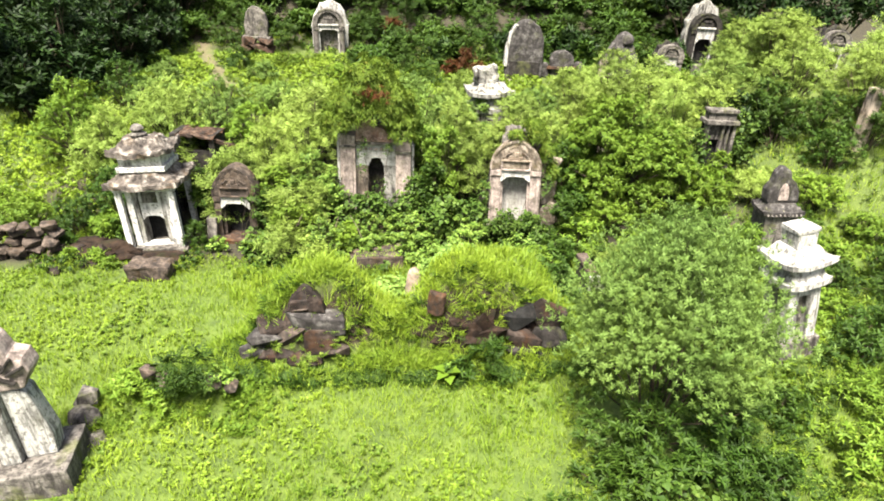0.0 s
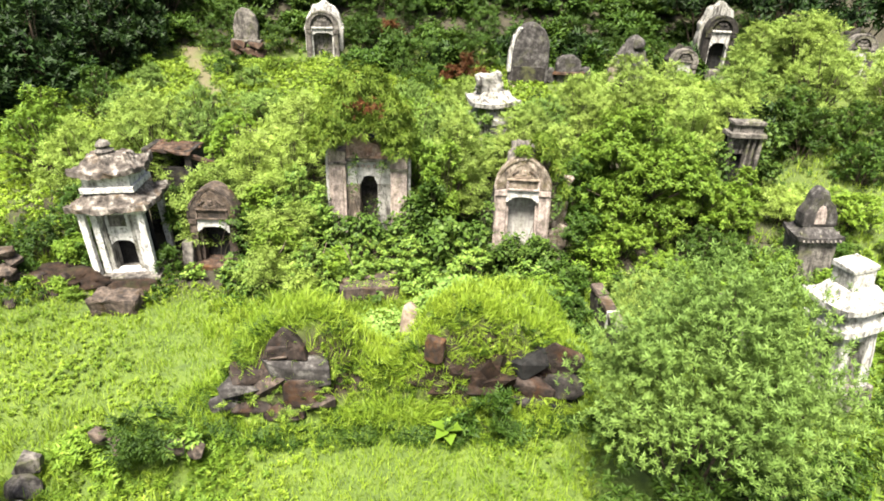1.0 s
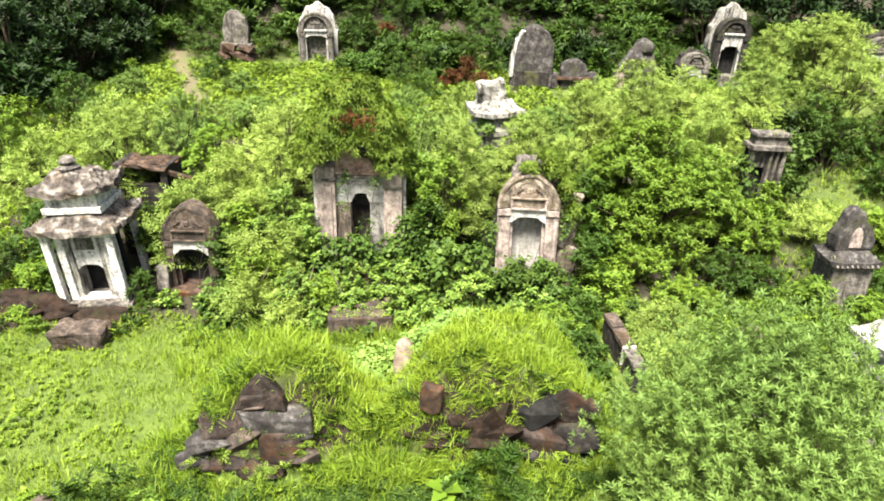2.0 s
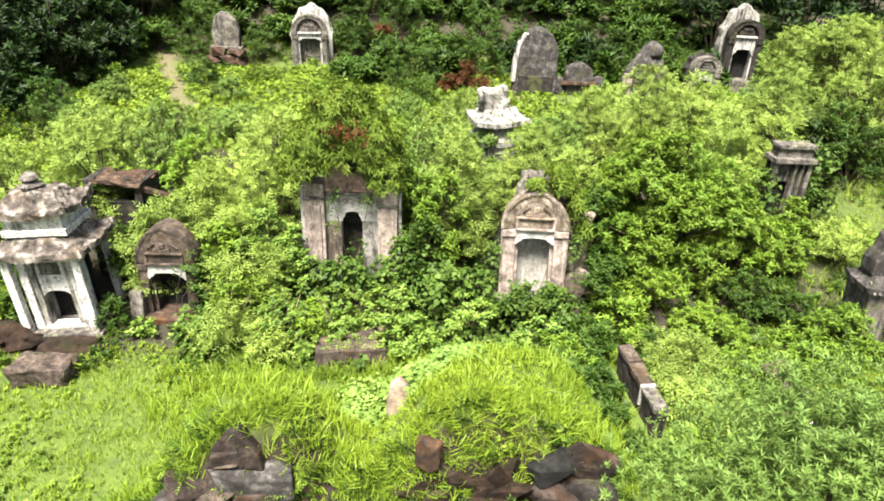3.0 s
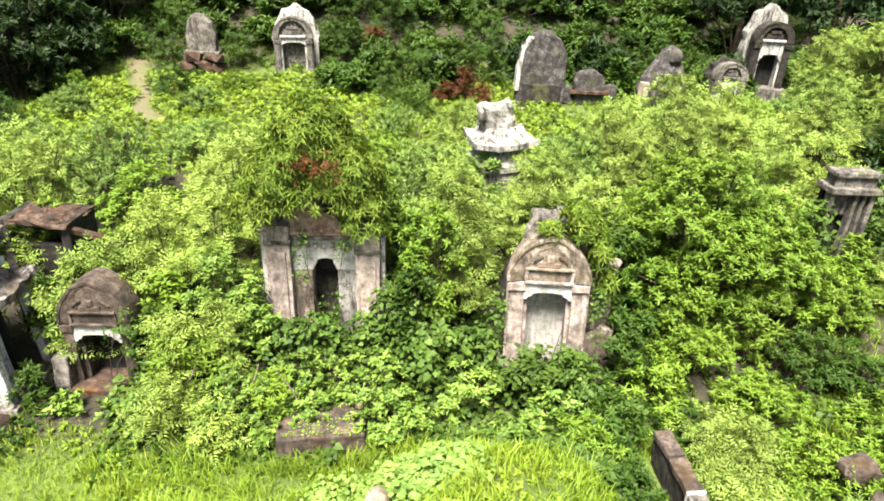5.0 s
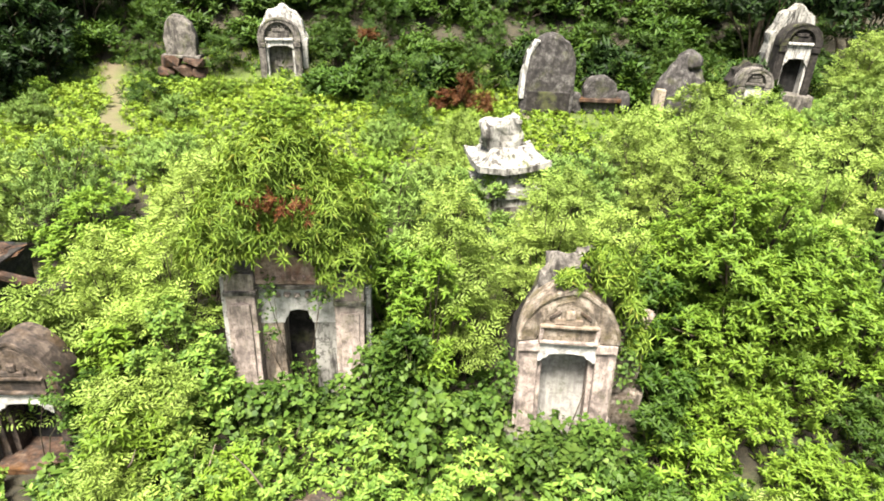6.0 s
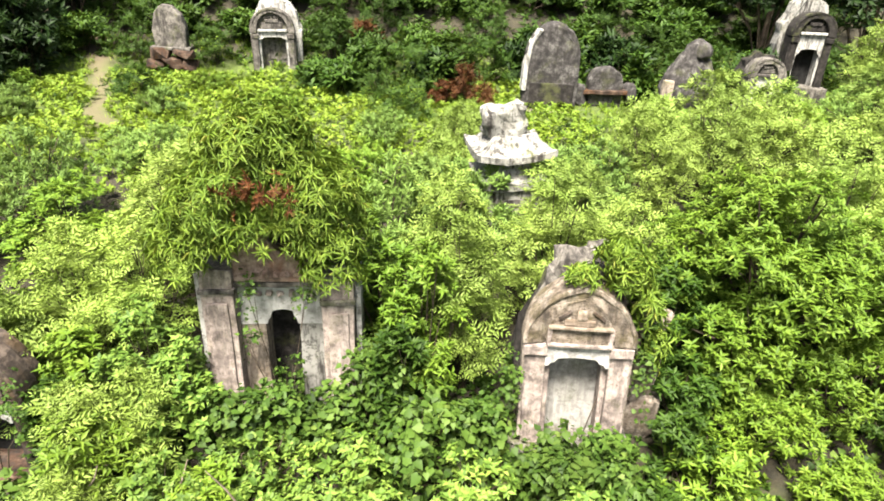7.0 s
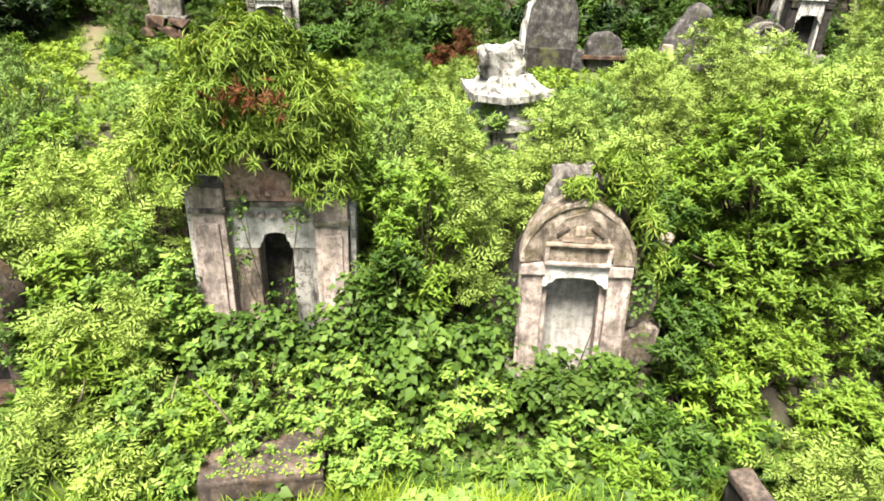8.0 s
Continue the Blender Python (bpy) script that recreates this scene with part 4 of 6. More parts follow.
mound_stones = rock_face(pose(-1.72, 9.95, -0.02), "dark angular stones set in the face of a grassy mound", 1.9, 1.3, 0.6, 2,
          [(0.1, 0.2, 1.0, 0.5, 0.4, 0.36, 4), (0.02, 0.1, 0.86, 0.34, 0.3, 0.14, -4), (0.28, 0.12, 0.66, 0.98, 0.42, 0.4, 3), (-0.42, 0.14, 0.68, 0.62, 0.42, 0.36, -8),
           (0.36, 0.02, 0.3, 0.56, 0.42, 0.5, 5), (-0.12, 0.02, 0.36, 0.52, 0.42, 0.36, -5), (-0.62, 0.05, 0.34, 0.62, 0.42, 0.34, 8), (0.05, -0.03, 0.02, 0.6, 0.42, 0.34, 0), (-0.55, 0.0, 0.04, 0.66, 0.42, 0.3, 4), (0.62, 0.0, 0.1, 0.4, 0.4, 0.34, 4), (-0.92, 0.04, 0.16, 0.42, 0.4, 0.3, 6)], (M_brown, M_umber, M_boulder, M_brown))
part("stone", moved(prism([(-0.36, 0), (0.38, 0), (0.3, 0.22), (0.06, 0.52), (-0.05, 0.54), (-0.26, 0.28)], -0.16, 0.2, 0.04, 0.03, 6), 0.1, 0.16, 0.86, -14, 3, -6), M_brown, mound_stones)
# stones coloured brown to near-black, so the shade of the hollow is painted in
rock_face(pose(2.58, 9.85, -0.2), "black hollow stone face under overhanging grass", 1.7, 1.35, 0.7, 5,
          [(0.28, 0.16, 0.92, 0.62, 0.42, 0.46, 14), (-0.2, 0.2, 0.86, 0.5, 0.4, 0.4, -10), (0.42, 0.03, 0.5, 0.6, 0.42, 0.34, 4), (-0.12, 0.08, 0.5, 0.6, 0.42, 0.36, -3), (0.36, -0.03, 0.14, 0.7, 0.42, 0.34, 2), (-0.24, 0.0, 0.14, 0.6, 0.42, 0.34, -4)], (M_brown, M_black, M_dark))
rock_face(pose(0.8, 10.0, 0.2), "brown pointed stone above an earth bank", 0.6, 0.7, 0.5, 7, [(-0.02, -0.02, 0.84, 0.28, 0.26, 0.42, 6)], (M_rust,))
tagged(part("earth_bank", moved(rough_lump(1.9, 0.6, 0.85, 3.0, 0.3, 4.5, 4), 1.45, 10.08, -0.12), M_soil, None, "", False), "undercut dark earth bank with roots and hanging grass", "earth")
stone_pile("bank_stones", pose(-3.75, 8.62, 0.05), "half-buried stones in a ferny bank", [(-0.3, 0.1, 0.5, 0.3, 0.25, 0.26, 6, 31), (-0.02, 0.0, 0.42, 0.22, 0.2, 0.36, -6, 32), (0.75, 0.05, 0.3, 0.3, 0.25, 0.2, 4, 33), (1.0, 0.1, 0.2, 0.3, 0.25, 0.2, 4, 34)], M_umber)
tagged(part("standing_stone", moved(prism([(-0.2, -0.7), (0.22, -0.7), (0.2, 0.05), (0.12, 0.36), (-0.02, 0.48), (-0.13, 0.4), (-0.19, 0.05)], -0.09, 0.1, 0.06, 0.03, 2), 0.43, 11.72, 0.36, -12, 2, -5), M_pale), "pale pointed gravestone standing in grass", "gravestone")


def low_wall(x0, y0, x1, y1, z0, z1):
    t = thing("low_wall", Matrix.Translation((0, 0, 0)), "low dark stone wall with mossy cap stones", "wall")
    a = math.degrees(math.atan2(y1 - y0, x1 - x0))
    whole = math.hypot(x1 - x0, y1 - y0)
    for k, (u0, u1) in enumerate(((0.0, 0.3), (0.3, 0.645), (0.665, 1.0))):
        length, u = whole * (u1 - u0), (u0 + u1) / 2
        x, y, z = x0 + (x1 - x0) * u, y0 + (y1 - y0) * u, z0 + (z1 - z0) * u
        part("wall_stone", moved(box(-length / 2 + 0.006, length / 2 - 0.006, -0.1, 0.1, -1.0, -0.02, 0.03, 0.03, k, 4), x, y, z, 0, 0, a), M_dark, t)
        part("cap_stone", moved(box(-length / 2 + 0.004, length / 2 - 0.004, -0.12, 0.12, -0.02, 0.08, 0.03, 0.02, k + 9, 4), x, y, z, 0, math.sin(k * 2), a + math.sin(k * 5)), M_umber if k < 2 else M_grey, t)
    u = 0.655
    part("mortar_joint", moved(box(-0.02, 0.02, -0.125, 0.125, -0.3, 0.085, 0.008, 0.008, 3, 2), x0 + (x1 - x0) * u, y0 + (y1 - y0) * u, z0 + (z1 - z0) * u, 0, 0, a), M_lime, t, "white lime joint")
    return t


stone_pile("broken_stones", pose(6.3, 10.8, 0.35), "broken brown stones with a white fragment among shrubs", [(0.1, 0.4, 0.3, 0.5, 0.4, 0.5, 12, 401), (0.35, 1.2, 0.22, 0.5, 0.4, 0.36, -14, 402), (-0.15, 0.0, 0.15, 0.45, 0.4, 0.5, 6, 404)], M_umber)
tagged(part("stone_fragment", moved(box(-0.09, 0.09, -0.09, 0.09, -0.4, 0.4, 0.02, 0.02, 4, 3), 6.12, 10.35, 0.5, 0, 8, 20), M_white), "white limewashed stub of a broken post", "stone")
low_wall(4.36, 12.85, 4.38, 11.2, 0.52, 0.44)
stone_pile("loose_stones", pose(-4.95, 8.3, -0.38), "loose grey stones beside the white monument", [(-0.1, 0.1, 0.3, 0.5, 0.4, 0.4, 10, 301), (0.15, -0.25, 0.15, 0.5, 0.4, 0.35, -8, 302), (-0.15, 0.4, 0.5, 0.4, 0.35, 0.35, 5, 303)], M_grey)
carved_monument(pose(-5.15, 7.4, 0.12, 0, -3, 8))

# back terrace
arched_tomb(pose(-2.84, 30.7, 2.1, 0, 0, 2), "grey arched tomb under a rough white lime hood", 1.35, 1.3, 2.05, 0.2, 1.15, 0.5, M_grey, M_white, M_grey, seed=6, hood=0.35, hood_mat=M_white, shelf=2)
def old_headstone(m):
    t = thing("headstone", m, "weathered grey headstone on a rust-coloured stone base", "gravestone")
    part("slab", prism([(-0.5, 0.5), (0.5, 0.5), (0.52, 1.2), (0.4, 1.62), (0.15, 1.85), (-0.2, 1.88), (-0.42, 1.66), (-0.54, 1.1)], -0.15, 0.25, 0.07, 0.04, 2), M_grey, t)
    for i, (x, z, w) in enumerate(((-0.35, 0.42, 0.75), (0.38, 0.38, 0.7), (0.0, 0.1, 0.8), (-0.55, 0.08, 0.6), (0.55, 0.06, 0.6))):
        part("base_stone", moved(angular_stone(w, 0.7, 0.42, 205 + i, 20, 0.03), x, -0.05, z), M_rust, t)
    part("ledge", box(-0.62, 0.62, -0.22, 0.3, 0.52, 0.62, 0.02, 0.02, 3), M_grey, t)
    return t


old_headstone(pose(-6.1, 30.7, 2.35, 0, 2, 0))


def slab_stone(m):
    t = thing("boulder_headstone", m, "tall rounded dark headstone with a lime-pale edge", "gravestone")
    pts = [(0.76, -0.3), (0.78, 0.9)] + arch_line(1.52, 1.3, 2.32, 14, 0.95)[1:-1] + [(-0.78, 0.9), (-0.76, -0.3)]
    part("slab", prism(pts, -0.2, 0.35, 0.1, 0.04, 3), M_boulder, t)
    part("pale_edge_stone", prism([(-0.82, 0.5), (-0.68, 0.5), (-0.66, 1.2), (-0.55, 1.75), (-0.34, 2.12), (-0.46, 2.14), (-0.68, 1.8), (-0.8, 1.2)], -0.24, 0.3, 0.04, 0.05, 4), M_white, t, "rough limewashed edge stone")
    part("foot_slab", box(-0.95, 1.05, -0.55, 0.3, -0.4, 0.0, 0.03, 0.03, 4, 4), M_tan, t)
    part("lower_panel", box(-0.6, 0.66, -0.24, -0.1, 0.02, 0.72, 0.03, 0.015, 5), M_dark, t)
    return t


slab_stone(pose(5.45, 26.5, 1.95, 0, 1, -6))
def low_headstone(m):
    t = thing("low_headstone", m, "low dark arched headstone with a mossy ledge", "gravestone")
    part("slab", prism([(0.5, -0.3), (0.5, 0.55)] + arch_line(1.0, 0.6, 1.12, 12)[1:-1] + [(-0.5, 0.55), (-0.5, -0.3)], -0.1, 0.35, 0.06, 0.04, 3), M_boulder, t)
    part("ledge", box(-0.62, 0.62, -0.25, 0.3, 0.4, 0.5, 0.03, 0.03, 5, 4), M_rust, t, "mossy brown ledge")
    for s in (-1, 1):
        part("side_stone", moved(angular_stone(0.45, 0.5, 0.8, 70 + s, 16, 0.03), s * 0.72, 0.05, 0.3), M_boulder, t)
    return t


low_headstone(pose(7.1, 26.6, 1.95, 0, 0, -6))


def overgrown_stone(m):
    t = thing("overgrown_headstone", m, "dark rounded headstone capped with a smaller boulder", "gravestone")
    part("stone", rough_lump(1.55, 0.9, 1.6, 2.0, 0.12, 1.5, 4), M_boulder, t, "", True)
    part("crown_stone", moved(rough_lump(0.7, 0.6, 0.5, 4.0, 0.1, 1.5, 3), 0.1, 0, 1.35), M_boulder, t, "", True)
    return t


overgrown_stone(pose(9.45, 26.3, 2.05))
tagged(part("marker_stone", moved(box(-0.14, 0.14, -0.1, 0.1, -0.4, 0.9, 0.03, 0.02, 4, 4), 8.6, 25.9, 1.95, 0, 4, 0), M_tan), "pale stone marker post beside a dark headstone", "stone")
arched_tomb(pose(11.45, 25.9, 2.05, 0, 1, -8), "small dark arched tomb with a white lintel", 0.95, 0.85, 1.38, 0.2, 0.55, 0.5, M_grey, M_white, M_black, seed=8, hood=0.05, hood_mat=M_dark)
arched_tomb(pose(13.25, 27.0, 2.45, 0, 1, -8) @ Matrix.Diagonal((0.84, 1, 1, 1)), "tall arched tomb with whitewashed niche and rough lime hood", 1.4, 1.45, 2.1, 0.24, 1.05, 0.55, M_dark, M_white, M_black, seed=9, hood=0.45, hood_mat=M_grime, shelf=2)
arched_tomb(pose(17.3, 24.3, 2.75, 0, 1, -16), "small dark arched tomb with pale front among bushes", 0.95, 0.95, 1.5, 0.2, 0.7, 0.5, M_grey, M_white, M_black, seed=12, hood=0.1, hood_mat=M_dark)


# ---- plants ----
def plant_mesh(sprigs, lobes, count, material, stem_r=0.02, base_h=0.0, up=0.55, shell=(0.78, 1.08), size=(0.75, 1.25)):
    """Leaf and stem meshes of a bush: leafy lobes (x, y, z, rx, ry, rz) on stems from one foot."""
    lobes = np.array(lobes, float)
    area = lobes[:, 3] * lobes[:, 4] + lobes[:, 3] * lobes[:, 5]
    P, D = [], []
    for lb, share in zip(lobes, area / area.sum()):
        n = int(count * share) + 1
        d = rng.normal(size=(n, 3))
        d /= np.linalg.norm(d, axis=1, keepdims=True)
        d[:, 2] = np.where(d[:, 2] < -0.35, -d[:, 2], d[:, 2])
        r = rng.uniform(*shell, size=(n, 1)) * (1 + 0.22 * np.sin(d[:, :1] * 7 + lb[0] * 5) * np.cos(d[:, 1:2] * 6 + lb[2] * 3))
        P.append(lb[:3] + d * r * lb[3:])
        D.append(d * 0.75 + np.array([0, 0, up]) + rng.normal(size=(n, 3)) * 0.22)
    V, F = strew(sprigs, np.concatenate(P), np.concatenate(D), size)
    leaves = mesh_of("foliage", V, F, material)
    items = []
    for lb in lobes:
        top = Vector(lb[:3])
        foot = Vector((top.x * 0.12, top.y * 0.12, -0.25))
        mid = foot.lerp(top, 0.5) + Vector((top.x * -0.12, top.y * -0.12, 0.1))
        items.append(tube_arrays([foot, mid, top, top + Vector((lb[0] * 0.15, lb[1] * 0.15, lb[5] * 0.6))], [stem_r, stem_r * 0.75, stem_r * 0.5, stem_r * 0.15], 3))
        for k in range(1):
            a = rng.uniform(0, 6.28)
            tip = top + Vector((math.cos(a) * lb[3] * 0.75, math.sin(a) * lb[4] * 0.75, lb[5] * rng.uniform(0.0, 0.6)))
            items.append(tube_arrays([mid.lerp(top, 0.6), top.lerp(tip, 0.5), tip], [stem_r * 0.5, stem_r * 0.35, stem_r * 0.1], 3))
    V, F = join_arrays(items)
    stems = mesh_of("branchwork", V, F, M_bark)
    return leaves, stems


def random_lobes(seed, n, R, H, lobe=0.31):
    """Lobes that fill a bush of radius R and height H with an uneven outline."""
    r = random.Random(seed)
    out = []
    for i in range(n):
        a = i * 2.4 + r.uniform(-0.5, 0.5)
        u = math.sqrt((i + 0.3) / n) * r.uniform(0.85, 1.1)
        d = R * 0.78 * u
        h = H * (0.85 - 0.5 * u * u) * r.uniform(0.72, 1.12)
        s = R * lobe * r.uniform(0.7, 1.25)
        out.append((d * math.cos(a), d * math.sin(a), h, s, s, min(s * 0.8, h * 0.8 + 0.1)))
        if i % 3 == 0:
            out.append((d * math.cos(a), d * math.sin(a), h * 0.4, s * 1.1, s * 1.1, max(0.15, h * 0.3)))
    return out


def plant(name, meshes, m, label, category, group="", scale=1.0):
    t = thing(name, m @ Matrix.Diagonal((scale, scale, scale, 1)), label, category, group)
    for part_name, me in zip(("foliage", "branchwork"), meshes):
        ob = new(part_name, me)
        ob.parent = t
    return t


# sprigs, lobes, natural height, sprigs for a metre-wide bush, leaf material, lift
KINDS = {
    "feather": (PLUME, 17, 1.7, 175, L_feather, 1.0, 0.29),
    "star": (STAR, 17, 1.5, 370, L_bright, 1.3, 0.29),
    "green": (STAR, 16, 1.4, 320, L_mid, 1.3, 0.29),
    "silver": (STAR_FINE, 17, 1.5, 400, L_silver, 1.3, 0.29),
    "vine": (VINE, 13, 1.1, 125, L_vine, 1.0, 0.26),
    "bramble": (BRAMBLE, 15, 1.2, 205, L_bramble, 1.0, 0.28),
    "fernbush": (FERN, 7, 0.9, 52, L_mid, 1.0, 0.5),
    "far": (STAR_FAR, 10, 1.3, 185, L_mid, 0.9, 0.31),
    # deep: leaves coloured for the shade of the wood and of hollows
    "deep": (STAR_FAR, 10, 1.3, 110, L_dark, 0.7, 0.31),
}
SIZES = (0.3, 0.45, 0.65, 0.9, 1.25)
STRETCH = (0.5, 0.75, 1.0, 1.5, 2.2, 3.2)
TEMPLATES = {}


def nearest(values, v):
    return min(values, key=lambda c: abs(math.log(c / v)))


def template(kind, size, stretch, k):
    """The bush's meshes at unit radius: leaves stay one size however large or tall it is."""
    key = (kind, size, stretch, k)
    if key not in TEMPLATES:
        sprigs, n, tall, count, mat, up, lobe = KINDS[kind]
        n = max(4, int(n * min(1.6, max(0.45, size)) * (0.7 + 0.3 * stretch)))
        lobes = []
        for x, y, z, sx, sy, sz in random_lobes(len(kind) * 7 + k * 3 + int(size * 20), n, 1.0, tall, lobe * min(1.4, (17 / n) ** 0.4 if n < 17 else 1.0)):
            lobes.append((x, y, z * stretch, sx, sy, sz * (0.5 + 0.5 * stretch)))
        grow = 1 / size
        number = int(count * size ** 1.7 * (0.45 + 0.55 * stretch)) + 8
        TEMPLATES[key] = plant_mesh(sprigs, lobes, number, mat, 0.02, up=up, shell=(0.7, 1.12), size=(0.72 * grow, 1.22 * grow))
    return TEMPLATES[key]


LABELS = {
    "far": "leafy green shrub on the bank behind the tombs",
    "deep": "leafy undergrowth at the edge of the wood, coloured shade-dark",
    "feather": "bright green shrub with feathery compound leaves",
    "star": "yellow-green leafy shrub with pointed leaf clusters",
    "green": "dense mid-green shrub with pointed leaves and dark gaps",
    "silver": "wispy grey-green shrub with fine narrow leaves",
    "vine": "hummock of creeper with broad heart-shaped leaves",
    "bramble": "tangled light-green bramble with small oval leaves",
    "fernbush": "thick clump of green arching ferns",
}


def bush(kind, x, y, r, h, k=None, dz=0.0):
    """A bush of the kind, with radius r and height h, on the ground."""
    k = int(rng.integers(3)) if k is None else k
    h = h * (1.22 if y > 14.8 else 1.05)
    stretch = nearest(STRETCH, (h / (KINDS[kind][2] * 1.1)) / (r / 1.15))
    scale = r / 1.15
    up = (h / (KINDS[kind][2] * 1.1)) / stretch
    m = pose(x, y, gz(x, y) + dz, 0, 0, float(rng.uniform(0, 360))) @ Matrix.Diagonal((scale, scale, up, 1))
    ms = template(kind, nearest(SIZES, scale), stretch, k)
    return plant("shrub" if kind != "fernbush" else "fern", ms, m, LABELS[kind], "shrub" if kind != "fernbush" else "fern", kind + " plants")


# the tall bush on the lawn
front = plant_mesh(STAR_FINE, [(0, 0, 3.0, 0.7, 0.75, 0.7), (0.75, 0.3, 2.65, 0.7, 0.75, 0.7), (-0.8, 0.0, 2.5, 0.7, 0.7, 0.7), (0.2, -0.75, 2.35, 0.75, 0.7, 0.7), (0.1, 0.8, 2.4, 0.8, 0.8, 0.8), (-0.45, -0.6, 2.0, 0.65, 0.6, 0.65),
                               (1.05, -0.4, 1.8, 0.7, 0.7, 0.7), (-1.0, -0.2, 1.6, 0.6, 0.6, 0.6), (-0.8, 0.7, 1.7, 0.65, 0.65, 0.7), (0.8, 0.9, 1.6, 0.75, 0.7, 0.7), (1.4, 0.3, 1.4, 0.5, 0.55, 0.5), (1.3, 0.5, 2.1, 0.5, 0.5, 0.55), (0.35, -0.9, 1.5, 0.6, 0.5, 0.5)],
                   6200, L_silver, 0.03, up=1.7, shell=(0.3, 1.38), size=(0.42, 0.8))
plant("tall_shrub", front, pose(4.15, 7.75, -0.1), "tall feathery grey-green bush on the lawn", "shrub")
skirt = plant_mesh(STAR, [(0.2, -1.0, 0.95, 0.5, 0.4, 0.4), (-0.55, -0.85, 0.7, 0.5, 0.4, 0.35), (0.9, -0.7, 0.75, 0.5, 0.45, 0.4), (-1.05, -0.5, 0.45, 0.45, 0.4, 0.35), (0.2, -1.3, 0.35, 0.6, 0.35, 0.3), (1.35, -0.3, 0.45, 0.4, 0.4, 0.35), (-0.4, -1.25, 0.25, 0.5, 0.35, 0.25), (0.9, -1.15, 0.3, 0.45, 0.35, 0.25), (-0.9, 0.3, 0.7, 0.5, 0.5, 0.4), (0, -0.4, 0.6, 0.8, 0.5, 0.4)],
                   420, L_mid, 0.025, up=1.0, shell=(0.6, 1.15))
plant("low_shrub", skirt, pose(4.1, 7.75, -0.1), "dark green broad-leaved undergrowth at the foot of a tall bush", "shrub")

# the large bush east of the arched tomb
east = plant_mesh(STAR, [(x, y * 0.8, z, sx, sy, sz) for x, y, z, sx, sy, sz in random_lobes(41, 34, 2.05, 2.9, 0.235)], 3400, L_bright, 0.035, up=1.2)
plant("tall_shrub", east, pose(6.1, 16.0, gz(6.1, 16.0)), "large bright yellow-green bush with dark hollows", "shrub")

# narrow-leaved climber heaped over the pilaster tomb
heap = plant_mesh(DRAPE, [(0, 0, 0.75, 0.75, 0.7, 0.6), (-0.6, -0.25, 0.3, 0.62, 0.55, 0.5), (0.6, -0.25, 0.28, 0.62, 0.55, 0.5), (0.95, -0.45, -0.35, 0.36, 0.35, 0.5), (0.66, -0.55, -0.35, 0.16, 0.14, 0.55), (-1.05, -0.45, -0.2, 0.42, 0.4, 0.45), (-0.72, -0.55, -0.05, 0.2, 0.16, 0.35), (0.02, -0.45, 0.06, 0.75, 0.35, 0.42), (0, 0.6, 0.2, 1.0, 0.7, 0.6), (0.9, 0.3, -0.1, 0.5, 0.6, 0.6), (-0.9, 0.4, -0.1, 0.5, 0.6, 0.6)], 3300, L_bamboo, 0.02, up=0.6)
heap_thing = plant("climber", heap, pose(-0.5, 15.48, 3.18) @ Matrix.Diagonal((0.82, 0.9, 0.98, 1)), "narrow-leaved climber heaped over a tomb, with a withered red patch", "climber")
V, F = strew(DRAPE, np.array([0.06, -0.8, 0.62]) + rng.normal(size=(44, 3)) * np.array([0.26, 0.1, 0.07]), rng.normal(size=(44, 3)), (0.6, 0.9))
ob = new("withered_leaves", mesh_of("withered_leaves", V, F, L_red))
ob.parent = heap_thing
tagged(ob, "withered red-brown leaves")
cap = plant_mesh(DRAPE, [(0.12, 0, 0.2, 0.28, 0.25, 0.2), (0.22, -0.12, -0.05, 0.25, 0.2, 0.3), (0.45, -0.12, -0.45, 0.18, 0.2, 0.4), (-0.3, -0.1, 0.0, 0.18, 0.15, 0.18), (0.62, -0.1, -1.0, 0.14, 0.16, 0.4)], 300, L_bamboo, 0.012, up=0.2)
plant("climber", cap, pose(3.28, 14.66, 2.86), "narrow-leaved climber hanging over the arched tomb", "climber")

# creepers climbing the stone fronts
front_a = plant_mesh(VINE, [(-0.33, -0.06, 1.1, 0.1, 0.08, 0.5), (-0.28, -0.05, 1.85, 0.16, 0.06, 0.35), (0.33, -0.05, 1.75, 0.15, 0.06, 0.35), (0.05, -0.1, 0.75, 0.22, 0.1, 0.25), (0.15, -0.12, 1.02, 0.18, 0.08, 0.12), (-1.0, 0.1, 0.7, 0.14, 0.25, 0.7), (1.02, 0.1, 0.7, 0.14, 0.25, 0.7)], 100, L_vine, 0.01, up=0.4, size=(0.35, 0.65))
plant("climber", front_a, pose(-0.43, 15.15, 0.5), "thin creeper climbing a pinkish tomb front", "climber")
front_b = plant_mesh(VINE, [(0.78, 0.05, 0.8, 0.16, 0.2, 0.8), (0.7, 0.05, 1.6, 0.14, 0.15, 0.5), (-0.78, 0.15, 0.7, 0.16, 0.2, 0.7)], 70, L_vine, 0.01, up=0.4, size=(0.4, 0.7))
plant("climber", front_b, pose(3.02, 14.5, 0.5), "thin creeper climbing the sides of an arched tomb", "climber")
front_c = plant_mesh(VINE, [(0.55, -0.1, 0.8, 0.15, 0.15, 0.7), (0.35, -0.15, 1.0, 0.2, 0.1, 0.12)], 40, L_vine, 0.01, up=0.4, size=(0.35, 0.6))
plant("climber", front_c, pose(-3.9, 14.85, 0.2), "leafy twigs reaching across a dark arched tomb", "climber")

